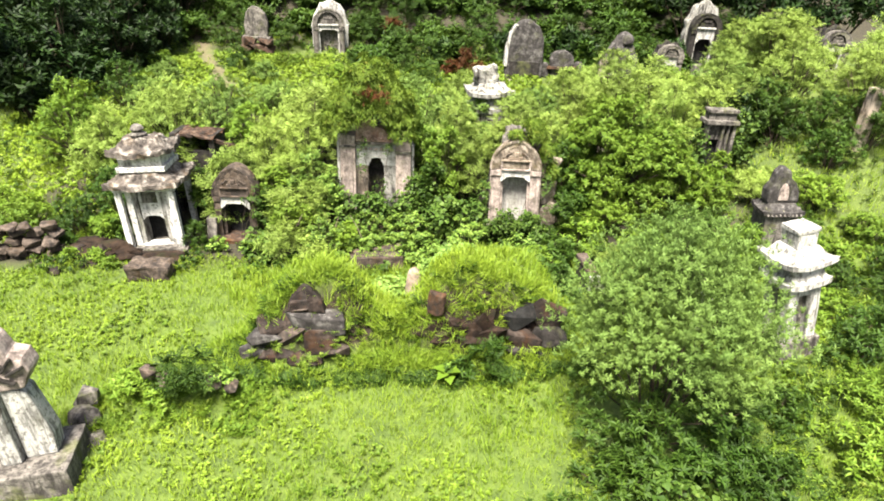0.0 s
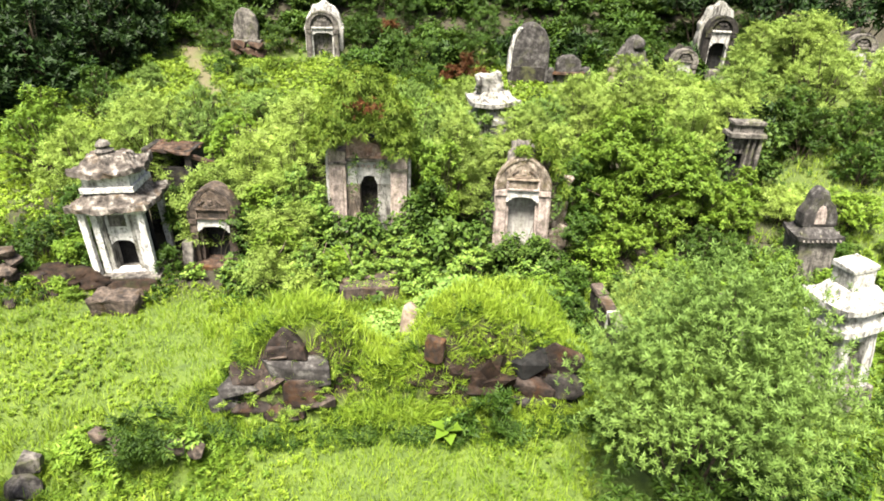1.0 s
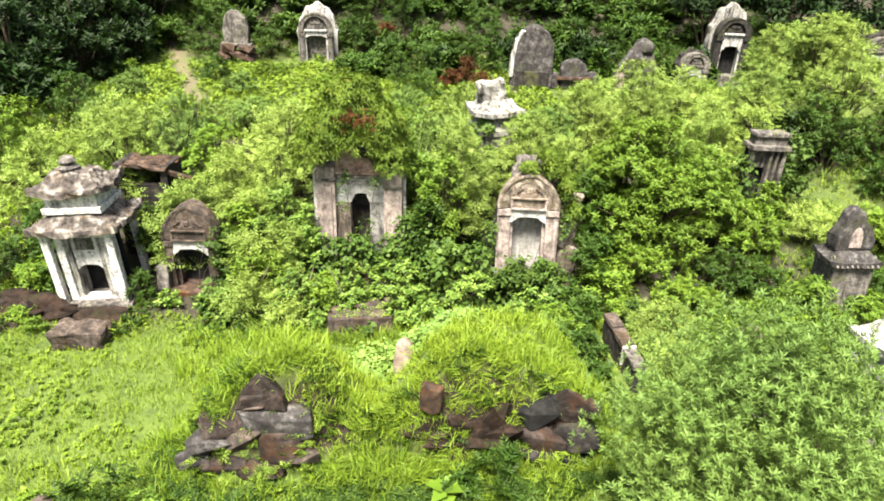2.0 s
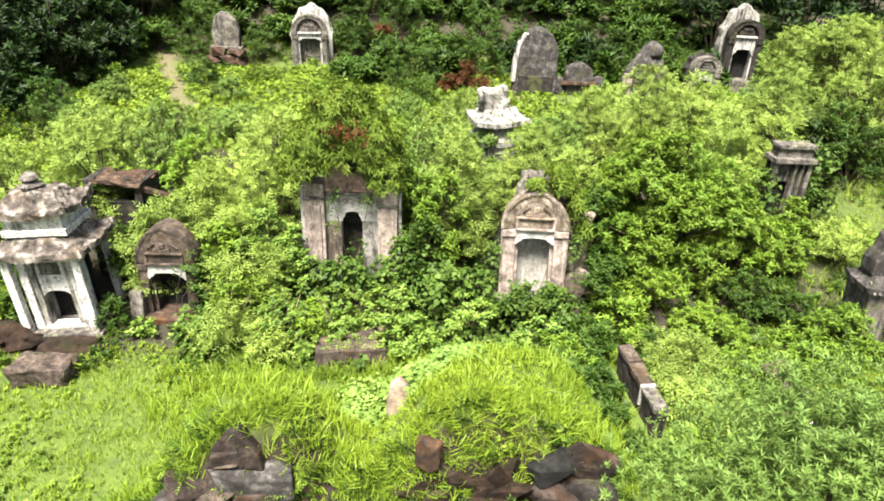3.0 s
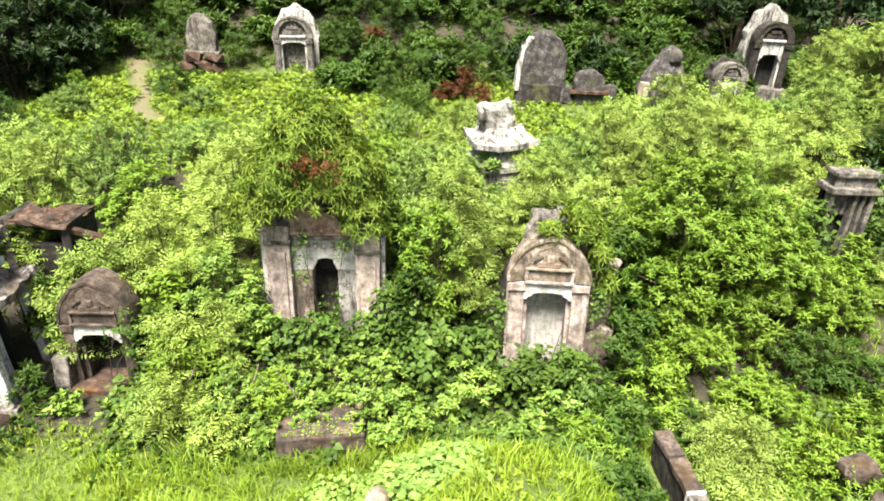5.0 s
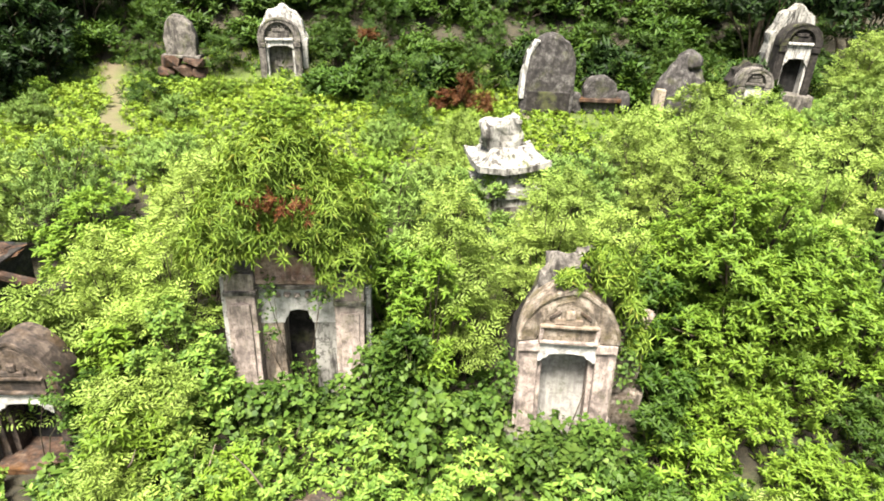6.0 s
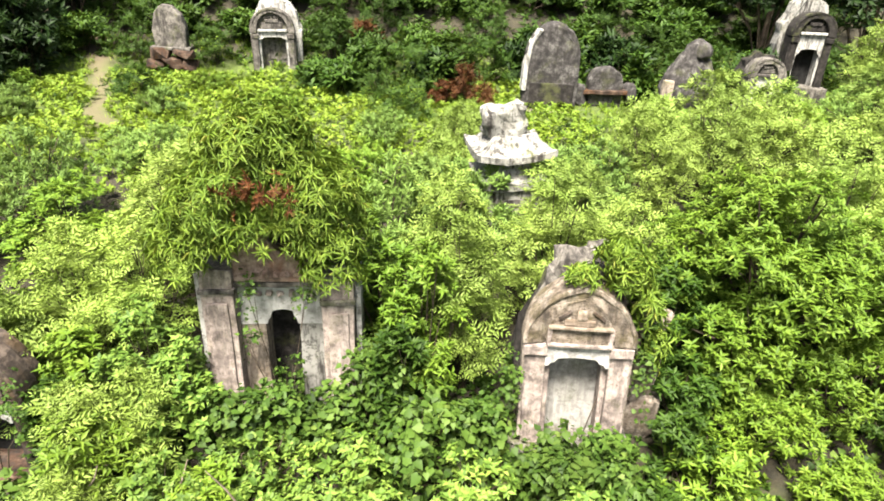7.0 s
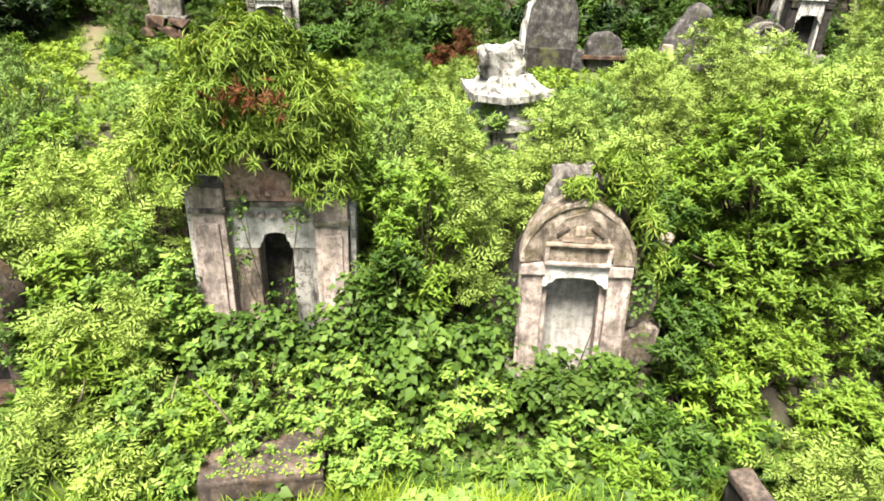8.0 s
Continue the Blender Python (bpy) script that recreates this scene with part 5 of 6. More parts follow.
# shrubs in rows and zones: (kind, x, y, radius, height)
for row in [
    # behind the pavilion and the dark tomb
    ("feather", -7.6, 17.2, 1.3, 1.9), ("star", -9.0, 18.4, 1.4, 1.6), ("feather", -6.3, 18.4, 1.3, 2.1), ("green", -7.3, 16.1, 0.8, 1.2), ("star", -9.6, 19.8, 1.2, 1.6),
    ("feather", -3.2, 16.4, 1.0, 2.1), ("feather", -2.3, 16.2, 0.9, 2.0), ("star", -4.0, 17.8, 1.2, 1.8), ("feather", -2.2, 17.6, 1.2, 2.2), ("silver", -5.2, 19.4, 1.4, 1.7),
    ("green", -4.75, 15.5, 0.55, 1.6), ("green", -4.85, 14.6, 0.35, 0.8), ("star", -2.9, 15.4, 0.6, 1.4),
    ("star", -2.4, 14.4, 0.8, 1.2), ("bramble", -3.0, 13.9, 0.6, 0.7), ("bramble", -2.0, 15.2, 0.7, 1.6), ("bramble", -1.7, 15.0, 0.6, 1.1), ("bramble", -1.7, 13.9, 0.9, 0.9),
    ("bramble", -0.6, 14.3, 0.9, 0.75), ("bramble", 0.4, 14.2, 0.8, 0.8), ("vine", 1.2, 14.4, 0.8, 1.3), ("bramble", 1.7, 13.9, 0.7, 0.8), ("star", 1.3, 15.2, 0.75, 2.2), ("star", 0.9, 15.8, 0.8, 2.3),
    ("feather", 1.8, 15.6, 0.7, 2.2), ("feather", 1.7, 16.8, 1.0, 2.2), ("silver", 0.8, 17.3, 1.1, 2.1), ("feather", 3.2, 16.6, 0.9, 2.2), ("silver", 1.5, 18.6, 1.0, 1.6),
    ("feather", 4.2, 16.7, 0.9, 1.9), ("green", 4.5, 15.6, 0.8, 1.7), ("green", 4.5, 14.8, 0.6, 1.2), ("bramble", 3.2, 13.7, 0.8, 0.7), ("star", 4.6, 13.9, 0.8, 0.9), ("star", 5.4, 14.4, 0.9, 1.1), ("star", 3.3, 12.9, 0.7, 0.7),
    ("bramble", 2.4, 13.1, 0.6, 0.6), ("green", 3.6, 11.9, 0.5, 0.6), ("green", 3.9, 13.3, 0.8, 0.8),
    ("feather", 5.3, 12.7, 0.9, 0.75), ("star", 6.2, 13.4, 0.9, 0.9), ("green", 7.3, 14.2, 0.9, 1.0), ("star", 6.6, 12.2, 0.9, 0.7), ("star", 7.6, 12.6, 0.9, 0.8), ("feather", 5.2, 11.4, 0.8, 0.7), ("silver", 6.2, 10.9, 0.9, 0.9),
    ("green", 7.9, 13.9, 0.7, 0.9), ("star", 8.3, 15.2, 0.9, 1.0), ("green", 10.2, 14.3, 1.0, 0.9), ("feather", 9.9, 15.6, 0.9, 0.9), ("vine", 9.9, 16.9, 0.6, 1.9), ("star", 11.3, 15.2, 1.1, 1.0),
    ("feather", 8.0, 17.3, 0.9, 2.0), ("feather", 8.3, 18.2, 1.1, 2.2), ("feather", 9.6, 18.0, 1.0, 2.0),
    ("star", 8.8, 10.6, 1.0, 0.6), ("green", 8.4, 9.0, 0.8, 0.6), ("green", 9.8, 11.6, 1.0, 0.7), ("star", 8.0, 7.6, 0.9, 0.6), ("green", 6.6, 7.9, 0.7, 0.5), ("green", 9.4, 9.6, 0.9, 0.6), ("star", 7.2, 6.6, 0.8, 0.6),
    ("green", 3.2, 6.6, 0.8, 0.6), ("green", 2.3, 6.0, 0.7, 0.45), ("vine", 4.0, 6.2, 0.8, 0.6), ("green", 5.3, 6.5, 0.8, 0.8), ("star", 5.7, 8.6, 0.8, 0.7),
    ("silver", 2.0, 17.9, 0.8, 1.9), ("silver", 3.0, 17.7, 0.8, 1.15), ("feather", 3.9, 17.9, 0.9, 1.9), ("silver", 2.2, 18.9, 0.5, 1.5), ("star", 3.8, 18.8, 0.5, 1.3),
    ("vine", 2.6, 14.0, 0.5, 0.95), ("vine", 3.4, 13.95, 0.5, 0.9), ("vine", -0.9, 14.75, 0.5, 0.9), ("vine", 0.0, 14.75, 0.5, 0.75), ("green", 4.2, 14.1, 0.5, 1.3), ("bramble", -1.5, 14.9, 0.5, 1.4), ("vine", 0.75, 14.9, 0.5, 1.5),
    ("vine", -3.35, 14.4, 0.4, 0.7), ("green", -3.15, 14.9, 0.4, 1.3),
    ("star", 8.1, 12.9, 0.8, 1.2), ("star", 9.4, 12.5, 0.9, 1.1), ("green", 9.9, 13.3, 0.7, 1.2), ("silver", -5.6, 16.9, 0.7, 1.4), ("feather", -3.9, 15.9, 0.7, 1.3), ("green", -6.9, 15.5, 0.5, 1.2),
    ("star", 8.6, 15.7, 0.6, 0.9), ("vine", 9.8, 16.3, 0.5, 1.5), ("star", 4.75, 10.7, 0.55, 0.6), ("green", 4.0, 10.55, 0.35, 0.4), ("green", 3.75, 11.4, 0.3, 0.5), ("vine", 4.0, 13.3, 0.4, 0.6),
    ("star", 5.4, 15.0, 0.8, 1.5), ("star", 6.6, 14.8, 0.9, 1.5), ("star", 7.6, 15.2, 0.8, 1.5), ("star", 8.35, 12.75, 0.7, 1.5),
    ("feather", 3.5, 18.2, 0.6, 1.7), ("vine", 2.65, 13.95, 0.45, 1.35), ("vine", 3.4, 13.95, 0.45, 1.3), ("vine", 3.05, 13.9, 0.4, 1.1), ("vine", -0.6, 14.75, 0.5, 1.15), ("vine", 0.3, 14.75, 0.5, 1.0),
    ("deep", -12.3, 26.0, 1.8, 2.6), ("deep", -13.6, 28.5, 2.0, 3.2), ("deep", -11.2, 30.5, 1.6, 2.6), ("deep", -15.0, 25.0, 2.0, 3.0), ("deep", -11.0, 33.0, 1.8, 2.4), ("deep", -14.5, 31.0, 2.0, 3.4), ("deep", -16.5, 22.5, 2.0, 2.6),
    ("green", 11.6, 17.9, 1.0, 1.3), ("green", 12.9, 18.0, 1.1, 1.3), ("deep", 10.8, 18.6, 0.9, 1.4), ("feather", 14.8, 18.9, 1.3, 1.9),
    ("feather", -4.25, 15.75, 0.5, 1.75),
    ("feather", 12.9, 23.6, 1.0, 2.1), ("feather", 14.3, 24.9, 1.2, 2.2), ("feather", 13.6, 22.6, 1.1, 2.0),
    ("star", -4.3, 8.75, 0.45, 0.4), ("fernbush", -3.5, 8.75, 0.5, 0.35), ("bramble", -3.0, 8.8, 0.4, 0.35), ("star", -3.9, 8.5, 0.35, 0.3), ("green", -7.9, 14.3, 0.35, 0.5), ("star", -7.0, 13.9, 0.3, 0.35), ("green", -6.75, 14.8, 0.35, 0.7),
    ("star", 8.95, 15.9, 0.55, 1.25), ("vine", 8.45, 16.4, 0.4, 1.5), ("green", 3.85, 12.2, 0.25, 0.5),
    ("silver", -5.0, 25.6, 0.8, 0.7), ("star", -2.0, 26.0, 0.8, 0.6), ("silver", 0.8, 23.4, 0.9, 0.8), ("fernbush", 1.4, 25.6, 0.8, 0.6),
    ("star", -4.4, 28.2, 0.9, 0.5), ("fernbush", -6.2, 27.4, 0.8, 0.6), ("green", -1.2, 28.4, 0.9, 0.7), ("fernbush", 0.6, 27.6, 0.9, 0.7), ("feather", 2.6, 23.0, 0.8, 0.8), ("silver", -8.6, 25.4, 0.9, 0.8), ("star", -9.6, 27.6, 0.8, 0.7),
    ("star", 10.6, 13.0, 0.8, 0.8), ("green", 11.6, 12.2, 0.9, 0.9), ("star", 12.2, 14.0, 0.9, 0.9), ("green", 10.9, 11.0, 0.8, 0.6), ("green", -8.2, 14.7, 0.4, 0.6), ("star", -7.6, 14.0, 0.25, 0.3), ("star", -6.6, 13.6, 0.25, 0.3),
    ("fernbush", 1.7, 9.35, 0.5, 0.45), ("green", 1.2, 9.4, 0.4, 0.4),
    ("feather", -4.55, 15.3, 0.4, 1.6), ("star", -5.0, 16.6, 0.6, 2.0), ("feather", -5.5, 16.2, 0.5, 1.9), ("green", 4.35, 10.7, 0.3, 0.5),
    ("deep", -11.5, 20.8, 1.2, 1.7), ("deep", -12.9, 21.2, 1.5, 2.1), ("deep", -10.7, 22.8, 1.0, 1.5), ("deep", -10.4, 27.4, 1.0, 1.8), ("deep", -10.0, 29.6, 1.0, 1.8),
    ("green", 3.5, 6.9, 0.6, 1.0), ("green", 4.6, 6.6, 0.6, 1.0), ("green", 5.3, 7.2, 0.5, 0.9), ("feather", -1.9, 14.7, 0.5, 1.3), ("star", -1.2, 13.9, 0.5, 0.9),
    ("green", 3.9, 10.9, 0.25, 0.45),
    ("silver", 2.6, 18.3, 0.4, 1.75),
    ("feather", -3.85, 15.75, 0.6, 1.75), ("bramble", -4.25, 14.3, 0.35, 0.35), ("green", -3.55, 14.3, 0.35, 0.35), ("feather", -2.6, 13.75, 0.65, 0.8), ("feather", -1.9, 13.5, 0.5, 0.55), ("feather", -2.7, 14.6, 0.6, 1.3), ("vine", 1.9, 14.5, 0.5, 1.2), ("green", 1.0, 14.9, 0.6, 1.6), ("bramble", 0.55, 13.75, 0.5, 0.6), ("bramble", 0.95, 13.5, 0.45, 0.5), ("bramble", 0.5, 13.4, 0.32, 0.4), ("bramble", -1.25, 13.35, 0.3, 0.4), ("bramble", -0.4, 13.95, 0.6, 0.55), ("bramble", -0.85, 13.85, 0.4, 0.5),
    # second belt
    ("silver", -1.2, 18.6, 1.3, 1.5), ("feather", -2.6, 20.0, 1.4, 1.4), ("star", 0.3, 20.2, 1.3, 1.2), ("silver", 4.4, 18.8, 1.1, 1.7), ("feather", 5.6, 19.4, 1.3, 1.9), ("feather", 7.2, 20.2, 1.4, 2.1), ("silver", 4.3, 20.6, 1.2, 1.0),
    ("feather", 8.9, 21.2, 1.4, 1.8), ("feather", 6.9, 22.2, 1.2, 1.3), ("feather", 10.8, 20.4, 1.5, 2.0), ("star", 10.2, 22.6, 1.2, 1.2), ("silver", 12.0, 22.3, 1.3, 1.1), ("green", 11.6, 18.6, 1.2, 1.6), ("feather", 13.0, 19.8, 1.4, 2.0),
    ("silver", -4.0, 21.6, 1.3, 1.0), ("silver", -7.4, 20.6, 1.3, 1.4), ("green", -8.8, 21.8, 1.3, 1.5), ("deep", -12.0, 22.3, 1.5, 2.0), ("deep", -10.6, 24.2, 1.2, 1.5), ("deep", -13.6, 23.4, 1.6, 2.4), ("feather", 2.0, 20.6, 1.0, 1.0),
    ("feather", 13.6, 22.0, 1.5, 2.6), ("feather", 16.0, 23.4, 1.2, 1.0), ("feather", 17.8, 21.4, 1.8, 2.6), ("star", 15.4, 25.6, 1.5, 2.4), ("feather", 15.0, 24.0, 1.4, 2.2), ("feather", 15.6, 19.8, 1.4, 2.0), ("green", 14.2, 17.4, 1.2, 1.6), ("green", 12.6, 16.6, 1.1, 1.2),
    ("star", -10.2, 16.0, 1.0, 0.7), ("star", -9.2, 15.2, 0.9, 0.9), ("green", -8.0, 15.4, 0.7, 0.9), ("star", -7.2, 15.0, 0.5, 0.8), ("green", -10.4, 14.6, 0.8, 0.6),
]:
    bush(*row)

# ferny bank behind the back tombs
for i in range(38):
    x = -13 + 31 * (i % 19) / 18.0 + rng.uniform(-0.5, 0.5)
    y = (32.4 if i < 19 else 34.2) + rng.uniform(-0.6, 0.8)
    if -3.9 < x < -1.8 and y < 32.6:
        continue
    bush(("fernbush", "far", "far", "far", "fernbush")[int(rng.integers(5))], x, y, rng.uniform(0.9, 1.3), rng.uniform(0.8, 1.3))
for i in range(26):
    x = -1.0 + 16 * i / 25.0 + rng.uniform(-0.3, 0.3)
    y = 28.0 + rng.uniform(-0.3, 2.4)
    bush(("fernbush", "far", "far", "deep")[int(rng.integers(4))], x, y, rng.uniform(0.8, 1.1), rng.uniform(0.8, 1.35))
for x, y, r, h in ((-4.8, 31.0, 0.7, 1.0), (-1.0, 31.2, 0.9, 1.3), (0.3, 30.6, 1.0, 1.2), (-7.6, 31.4, 0.9, 0.9), (2.6, 27.2, 0.8, 1.0), (8.2, 27.2, 0.6, 1.1), (10.6, 27.0, 0.7, 0.9), (12.2, 26.4, 0.5, 0.8), (6.3, 27.4, 0.6, 1.2)):
    bush("fernbush" if x < 0 else "far", x, y, r, h)
red = plant_mesh(FERN, random_lobes(77, 6, 0.8, 0.9), 60, L_red, up=1.0)
for x, y, r, h in ((3.1, 26.8, 0.6, 1.15), (2.5, 26.5, 0.6, 0.7), (3.6, 26.3, 0.5, 0.7)):
    plant("withered_fern", red, pose(x, y, gz(x, y), 0, 0, 70 * x) @ Matrix.Diagonal((r, r, h, 1)), "heap of withered red-brown ferns beside a headstone", "fern", "withered ferns")
plant("withered_fern", red, pose(0.0, 32.2, gz(0, 32.2)), "heap of withered red-brown ferns on the bank", "fern", "withered ferns")


# ---- the dark wood ----
def tree_meshes(seed):
    r = random.Random(seed)
    lobes = []
    for i in range(13):
        a, u = i * 2.4, math.sqrt((i + 0.5) / 13)
        lobes.append((2.0 * u * math.cos(a), 2.0 * u * math.sin(a), 4.6 - 2.2 * u + r.uniform(-0.7, 0.7), r.uniform(0.8, 1.2), r.uniform(0.8, 1.2), r.uniform(0.7, 1.1)))
    # crown leaves take the colour with the wood's shade in it
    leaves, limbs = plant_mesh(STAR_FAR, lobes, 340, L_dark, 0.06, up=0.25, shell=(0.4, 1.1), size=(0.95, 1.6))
    V, F = tube_arrays([(0, 0, -0.5), (0.08, 0.02, 1.2), (-0.05, 0.1, 2.6), (0.05, 0, 4.6)], [0.17, 0.14, 0.11, 0.04], 9)
    return mesh_of("trunk", V, F, M_bark), limbs, leaves


TREES = [tree_meshes(s) for s in (1, 2, 3, 4)]


def tree(x, y, s, k):
    t = thing("tree", pose(x, y, gz(x, y), 0, 0, float(rng.uniform(0, 360))) @ Matrix.Diagonal((s, s, s, 1)), "dark broad-leaved tree in the hillside wood", "tree", "wood")
    for n, me in zip(("trunk", "branchwork", "crown"), TREES[k % 4]):
        ob = new(n, me)
        ob.parent = t


k = 0
for y in (37.0, 40.0):
    for x in np.arange(-20, 25, 3.0):
        tree(x + rng.uniform(-1, 1), y + rng.uniform(-1, 1), rng.uniform(0.85, 1.25), k)
        k += 1
for x, y, s in ((-15.5, 25.5, 0.85), (-18.5, 23.0, 0.95), (-13.6, 29.0, 0.75), (-17.0, 29.0, 0.95), (-11.6, 32.8, 0.7), (-20, 27, 1.0), (-14.5, 33.5, 0.9), (19.0, 27.5, 0.9), (20.5, 24, 0.9), (17.2, 30, 0.9), (14.5, 31.5, 0.8), (-12.6, 26.0, 0.6), (-15.0, 22.5, 0.6), (-19.5, 31.5, 1.0), (-11.8, 29.6, 0.75), (-13.2, 27.0, 0.7), (-10.2, 33.2, 0.75), (-12.4, 31.6, 0.9), (-10.9, 27.2, 0.62), (-11.6, 24.2, 0.6), (-13.2, 20.6, 0.7), (-10.6, 30.2, 0.62)):
    tree(x, y, s, k)
    k += 1
for i in range(30):
    x = -16 + 36 * i / 29.0
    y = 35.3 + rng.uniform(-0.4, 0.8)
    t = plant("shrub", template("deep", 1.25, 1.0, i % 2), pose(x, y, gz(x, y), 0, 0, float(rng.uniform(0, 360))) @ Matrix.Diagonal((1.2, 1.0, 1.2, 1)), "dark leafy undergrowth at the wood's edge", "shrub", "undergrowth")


# ---- low growth: stuff ----
def region(n, x0, x1, y0, y1, keep):
    P = np.stack([rng.uniform(x0, x1, n), rng.uniform(y0, y1, n)], 1)
    P = P[keep(P[:, 0], P[:, 1])]
    return np.column_stack([P, ground_z(P[:, 0], P[:, 1])])


def patchy(x, y, f, s):
    return np.sin(x * f + s) * np.sin(y * f * 1.2 + s * 2) + 0.5 * np.sin(x * f * 2.3 - y * f * 1.1 + s)


def clear(x, y):
    """True where no stone or bare earth keeps plants off."""
    ok = np.ones_like(x, bool)
    for a, b, c, d in ((-2.35, -1.05, 9.55, 10.25), (2.05, 3.15, 9.6, 10.1), (0.6, 1.05, 9.7, 10.15), (3.2, 5.1, 6.9, 8.6), (-6.5, -5.1, 13.9, 15.7), (-6.2, -5.3, 13.1, 13.9), (-4.5, -3.4, 14.75, 15.5), (-9.5, -8.0, 13.8, 14.6), (-6.6, -4.7, 6.9, 8.1), (6.7, 7.7, 9.0, 10.0), (4.1, 4.65, 10.9, 12.9), (-1.05, 0.25, 13.15, 14.0)):
        ok &= ~((x > a) & (x < b) & (y > c) & (y < d))
    return ok


def up_dirs(P, s=0.25):
    return np.array([0, 0, 1.0]) + rng.normal(size=P.shape) * s


def stuff(name, sprigs, P, material, label, size=(0.7, 1.25), s=0.25, lift=0.0):
    P = P + np.array([0, 0, lift])
    V, F = strew(sprigs, P, up_dirs(P, s), size)
    return tagged(new(name, mesh_of(name, V, F, material)), label, "plants", kind="stuff")


lawn = lambda x, y: clear(x, y) & (y < 14.3 - 1.1 * (x > -3) + 0.3 * np.sin(x * 2)) & ~((x < -6.3) & (y > 13.4) & (patchy(x, y, 1.1, 2) > 0.3))
stuff("grass", TUFT, region(19000, -12, 10, 4.2, 14, lawn), L_grass, "bright yellow-green lawn grass")
stuff("near_grass", TUFT, region(3600, -14, 12, -6, 4.2, lambda x, y: x < 99), L_grass, "lawn grass under the viewer", (1.4, 2.4))
stuff("lawn_herbs", HERB, region(12000, -12, 10, 4.2, 14, lambda x, y: lawn(x, y) & (patchy(x, y, 0.9, 1) > -0.1)), L_herb, "small-leaved bright weeds among the grass", lift=0.06)
stuff("tall_grass", TALL, region(1500, -3.6, 4.4, 9.2, 13.3, lambda x, y: clear(x, y) & (patchy(x, y, 1.5, 3) > -0.5)), L_grass, "long arching grass over the grave mound")
stuff("hanging_grass", TALL, region(1500, -3.2, 3.6, 9.5, 10.5, lambda x, y: clear(x, y) | (y > 9.95)), L_grass, "long grass drooping over the mound's face", (0.6, 1.1), 0.7)
face = region(460, -0.7, 3.3, 9.45, 10.15, lambda x, y: (x < 2.2) | (y < 9.6))
face[:, 2] += rng.uniform(0, 0.3, len(face))
stuff("face_grass", TALL, face, L_grass, "long grass hanging over the earth bank", (0.6, 1.0), 0.9)
fringe = np.column_stack([rng.uniform(-2.7, -0.8, 160), np.zeros((160, 2))])
fringe[:, 1] = 10.3 + rng.uniform(-0.05, 0.2, 160)
fringe[:, 2] = ground_z(fringe[:, 0], fringe[:, 1])
chinks = region(70, -2.6, -0.8, 9.55, 10.2, lambda x, y: x < 0)
chinks[:, 2] = np.maximum(chinks[:, 2], (chinks[:, 1] - 9.6) * 1.5)
stuff("chink_plants", FERN, chinks, L_bamboo, "dry ferns rooted between the mound stones", (0.35, 0.7), 0.7)
stuff("fringe_grass", TALL, fringe, L_bamboo, "dry grass fringe over the stone face", (0.5, 0.9), 0.8)
stuff("east_slope_grass", TUFT, region(2200, 7, 17, 11, 19, lambda x, y: clear(x, y)), L_grass, "bright grass of the eastern slope", (1.0, 1.8))
stuff("clover", HERB, region(6000, -12, 9, 4.2, 13.6, lambda x, y: lawn(x, y) & (patchy(x, y, 1.3, 8) > 0.55)), L_bright, "darker patches of low weeds in the lawn", (0.8, 1.4), 0.3, 0.1)
stuff("lawn_ferns", FERN, region(260, -9, 4, 4.6, 13, lambda x, y: lawn(x, y) & (patchy(x, y, 0.9, 5) > 0.5)), L_bright, "small fern tufts in the lawn", (0.4, 0.8))
stuff("step_grass", TALL, region(90, -1.1, 0.35, 12.8, 13.2, lambda x, y: x < 9), L_grass, "grass in front of the step slab", (0.6, 1.0))
stuff("edge_grass", TALL, region(1500, -9, 9, 5, 14, lambda x, y: lawn(x, y) & (patchy(x, y, 0.8, 6) > 0.6)), L_grass, "scattered tall grass tufts")
stuff("bank_ferns", FERN, np.concatenate([region(520, -3.2, 3.6, 9.1, 10.3, lambda x, y: clear(x, y) | (y < 9.45)), region(240, 5.5, 10, 5.5, 9, clear)]), L_mid, "ferns on the earth banks", (0.5, 1.0))
stuff("bank_fronds", FERN, region(170, -5.2, -2.2, 8.1, 9.2, clear), L_bright, "light green ferns on the low front bank", (0.4, 0.9))
stuff("creeper_carpet", VINE, region(1300, -3.4, 8.5, 12.9, 16.5, lambda x, y: clear(x, y) & (patchy(x, y, 2.6, 4) > 0.0) & (y > 13.1 + 0.3 * np.sin(x * 1.9))), L_vine, "carpet of broad-leaved creepers", lift=0.22, s=0.45)
stuff("thicket_floor", HERB, region(2600, -3.6, 5.5, 12.9, 16, clear), L_mid, "low dark weeds on the thicket floor", (1.0, 1.8), 0.5, 0.05)
stuff("creeper_mat", VINE, region(1500, 0.0, 4.0, 11.6, 13.4, lambda x, y: clear(x, y) & (y > 12.9 - 0.75 * (x - 1.5))), L_vine, "mat of creepers beside the low wall", lift=0.12, s=0.4)
stuff("weeds", STAR, region(1900, -13, 16, 15, 25, lambda x, y: clear(x, y) & ((y < 20.5) | (x > 5))), L_mid, "low leafy weeds between the shrubs", (0.8, 1.5), 0.5, 0.15)
stuff("east_weeds", STAR, region(2200, 4.5, 12, 5, 15, lambda x, y: clear(x, y)), L_bright, "low yellow-green weeds", (0.7, 1.3), 0.4, 0.12)
track = lambda x, y: ~((np.abs(x + 0.39 * y - 3.47 + 0.2 * np.sin(y * 2)) < 0.3) & (y > 24.3))
stuff("meadow", TUFT, region(4600, -11, 16, 20.5, 33, track), L_grass, "grass of the back terrace", (0.9, 1.7))
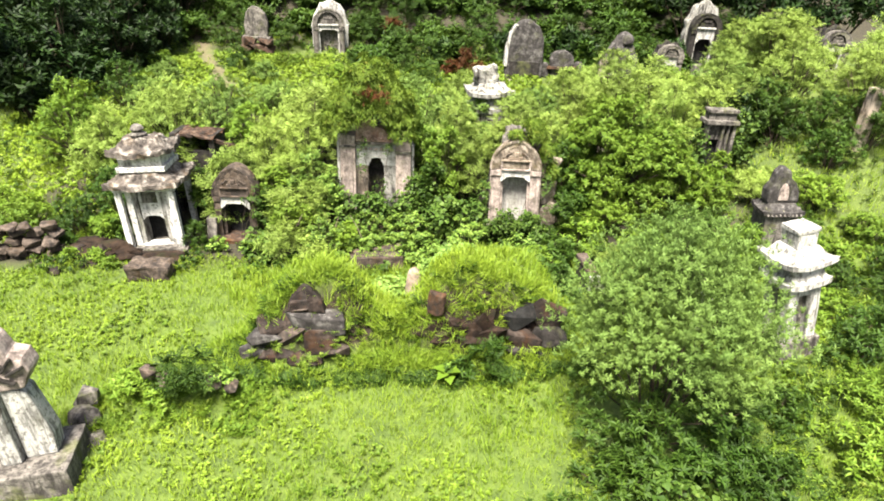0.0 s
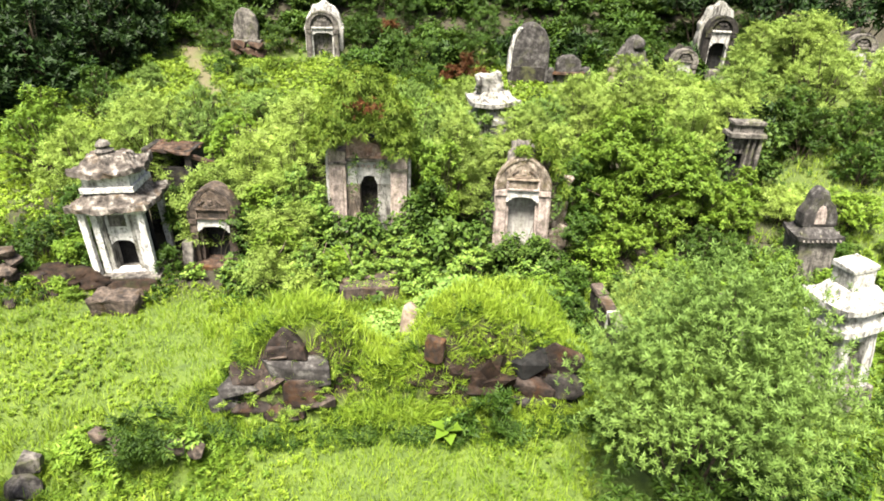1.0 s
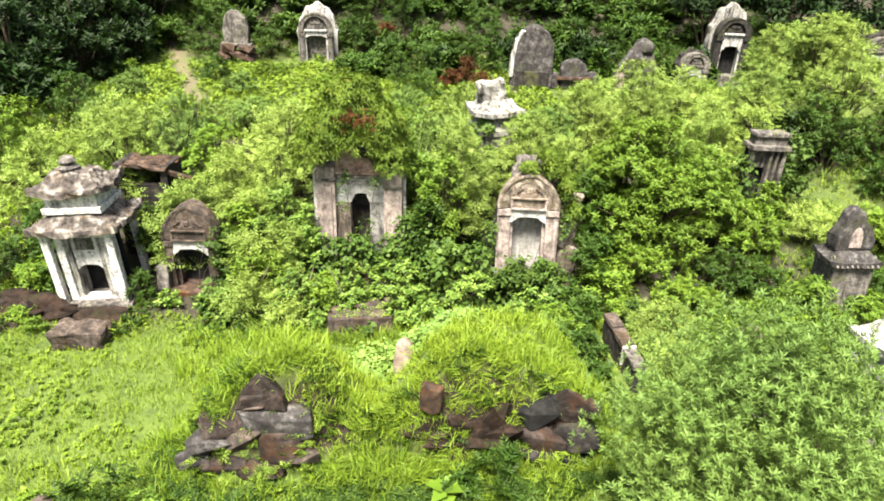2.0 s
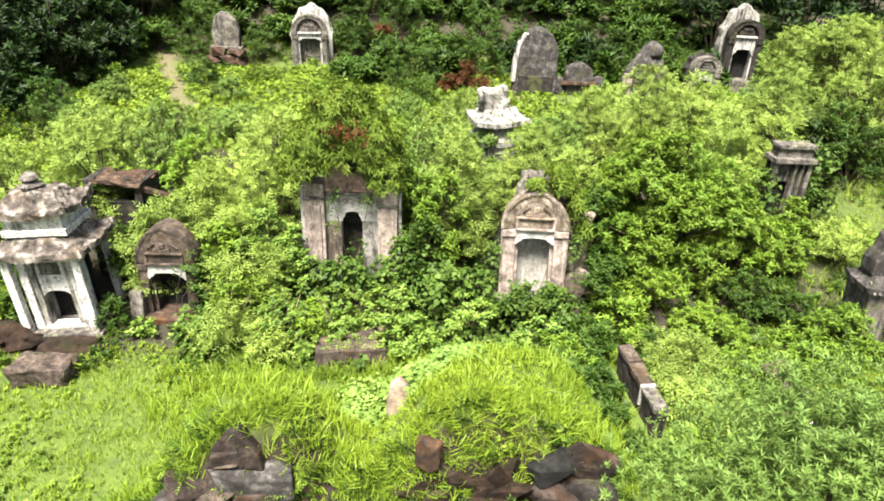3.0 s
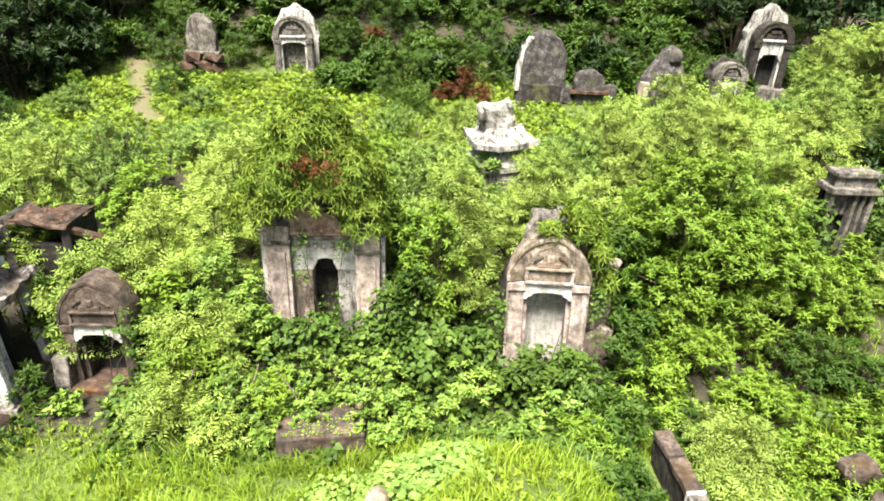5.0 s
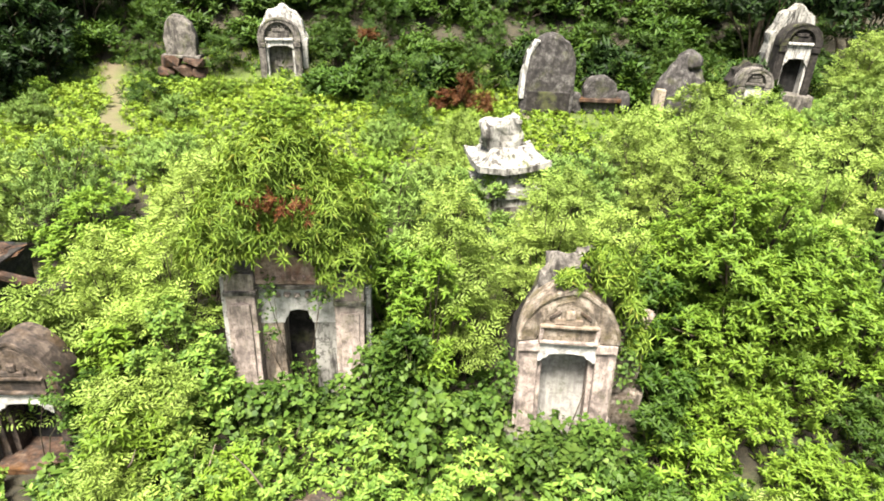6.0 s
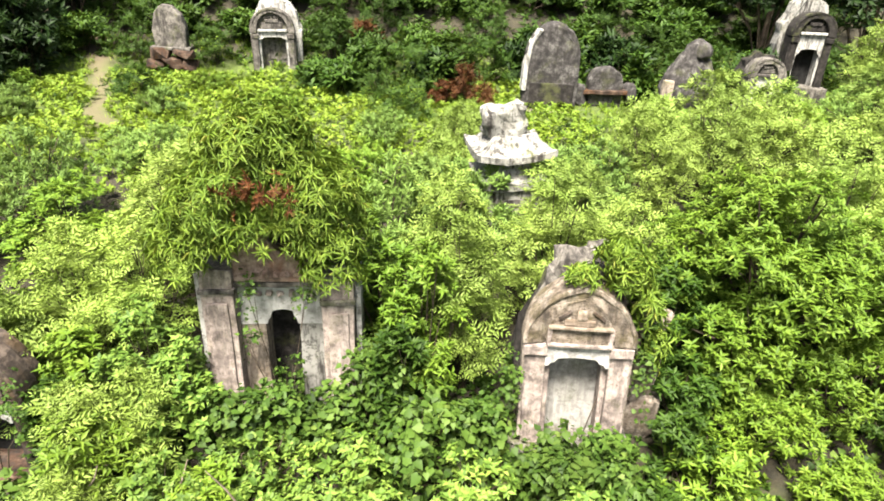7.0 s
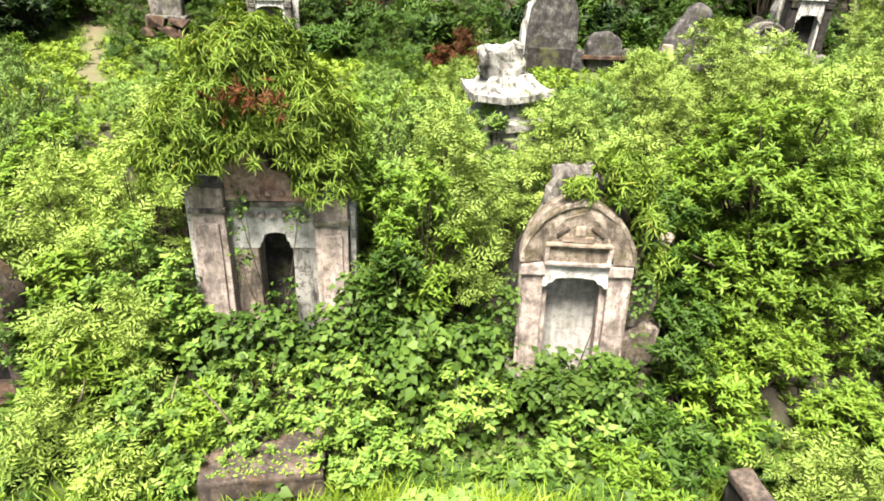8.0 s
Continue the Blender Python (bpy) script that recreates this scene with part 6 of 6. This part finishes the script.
stuff("meadow_weeds", STAR, region(3200, -14, 16, 22, 33, track), L_bright, "leafy weeds of the back terrace", (0.8, 1.4), 0.4, 0.1)
stuff("bank_cover", STAR_FAR, region(900, -13, 18, 31, 37, lambda x, y: x < 99), L_mid, "leafy cover of the bank below the wood", (0.7, 1.2), 0.5, 0.15)
stuff("meadow_herbs", HERB, region(5200, -10, 6, 20.5, 30, track), L_herb, "small bright weeds of the back terrace", (1.3, 2.2), 0.35, 0.2)
stuff("meadow_ferns", FERN, np.concatenate([region(380, -14, 16, 26, 33, track), region(620, -13, 18, 31.5, 36.5, lambda x, y: x < 99)]), L_mid, "ferns of the back terrace and its bank", (0.7, 1.3))
stuff("west_slope_grass", TUFT, region(4200, -17, -6.8, 14.6, 24, clear), L_grass, "grass of the western slope", (0.9, 1.5))
bank = lambda x, y: ~((x > -6.5) & (x < -5.1) & (y > 13.1)) & (patchy(x, y, 2.2, 3) > -0.1)
stuff("west_slope_herbs", HERB, region(3200, -12, -6.8, 15, 21, clear), L_herb, "small bright weeds of the western slope", (1.0, 1.8), 0.4, 0.05)
stuff("bank_weeds", HERB, region(900, -8.5, -4.5, 13.2, 15.0, bank), L_mid, "small weeds on the bare earth", (0.8, 1.5), 0.4, 0.16)
stuff("bank_grass", TUFT, region(260, -8.5, -4.5, 13.1, 15.0, bank), L_grass, "grass tufts on the bare earth", (0.8, 1.3), 0.4, 0.1)
stuff("leaf_litter", [leaf(0.06, 0.03, 0.1, 0.2)], np.column_stack([rng.uniform(-0.95, 0.2, 380), rng.uniform(13.26, 13.95, 380), np.full(380, 0.355)]), L_bamboo, "dry leaf litter on the step slab", (0.5, 1.2), 0.25)
stuff("pale_creeper", VINE, region(360, -0.4, 1.6, 11.3, 12.7, lambda x, y: (np.abs(x - 0.43) > 0.25) | (y > 11.9)), L_silver, "pale broad-leaved creeper round the gravestone", (0.8, 1.2), 0.3, 0.15)


# a broad-leaved weed under the earth bank, and bare dead sticks
def broad_weed(m):
    t = thing("broad_leaved_weed", m, "bright broad-leaved weed below the earth bank", "weed")
    for k in range(8):
        V, F = heart_leaf(0.24, 0.25)
        V = turn_z(turn_y(V + np.array([0.08, 0, 0]), 0.35 + 0.3 * math.sin(k * 2)), k * 0.8) + np.array([0, 0, 0.12 + 0.03 * (k % 3)])
        ob = new("leaf", mesh_of("leaf", V, F, L_bright))
        ob.parent = t
    V, F = tube_arrays([(0, 0, -0.05), (0.01, 0, 0.1), (0, 0.01, 0.2)], [0.012, 0.01, 0.006])
    ob = new("stalk", mesh_of("stalk", V, F, L_mid))
    ob.parent = t
    return t


broad_weed(pose(0.95, 9.25, gz(0.95, 9.25) + 0.05))
for x, y, z, a, b, h in ((-0.75, 13.75, 0.6, 12, -20, 0.7), (-1.5, 13.9, 0.6, -10, 25, 0.5), (-2.4, 14.0, 0.7, 20, 30, 0.6)):
    V, F = tube_arrays([(0, 0, 0), (0.02, 0.01, h * 0.5), (-0.01, 0.03, h)], [0.014, 0.011, 0.005])
    ob = tagged(new("dead_stick", mesh_of("dead_stick", V, F, M_pale)), "bare pale dead stick standing in creepers", "stick", "dead sticks")
    ob.matrix_world = pose(x, y, z, a, b, 0)
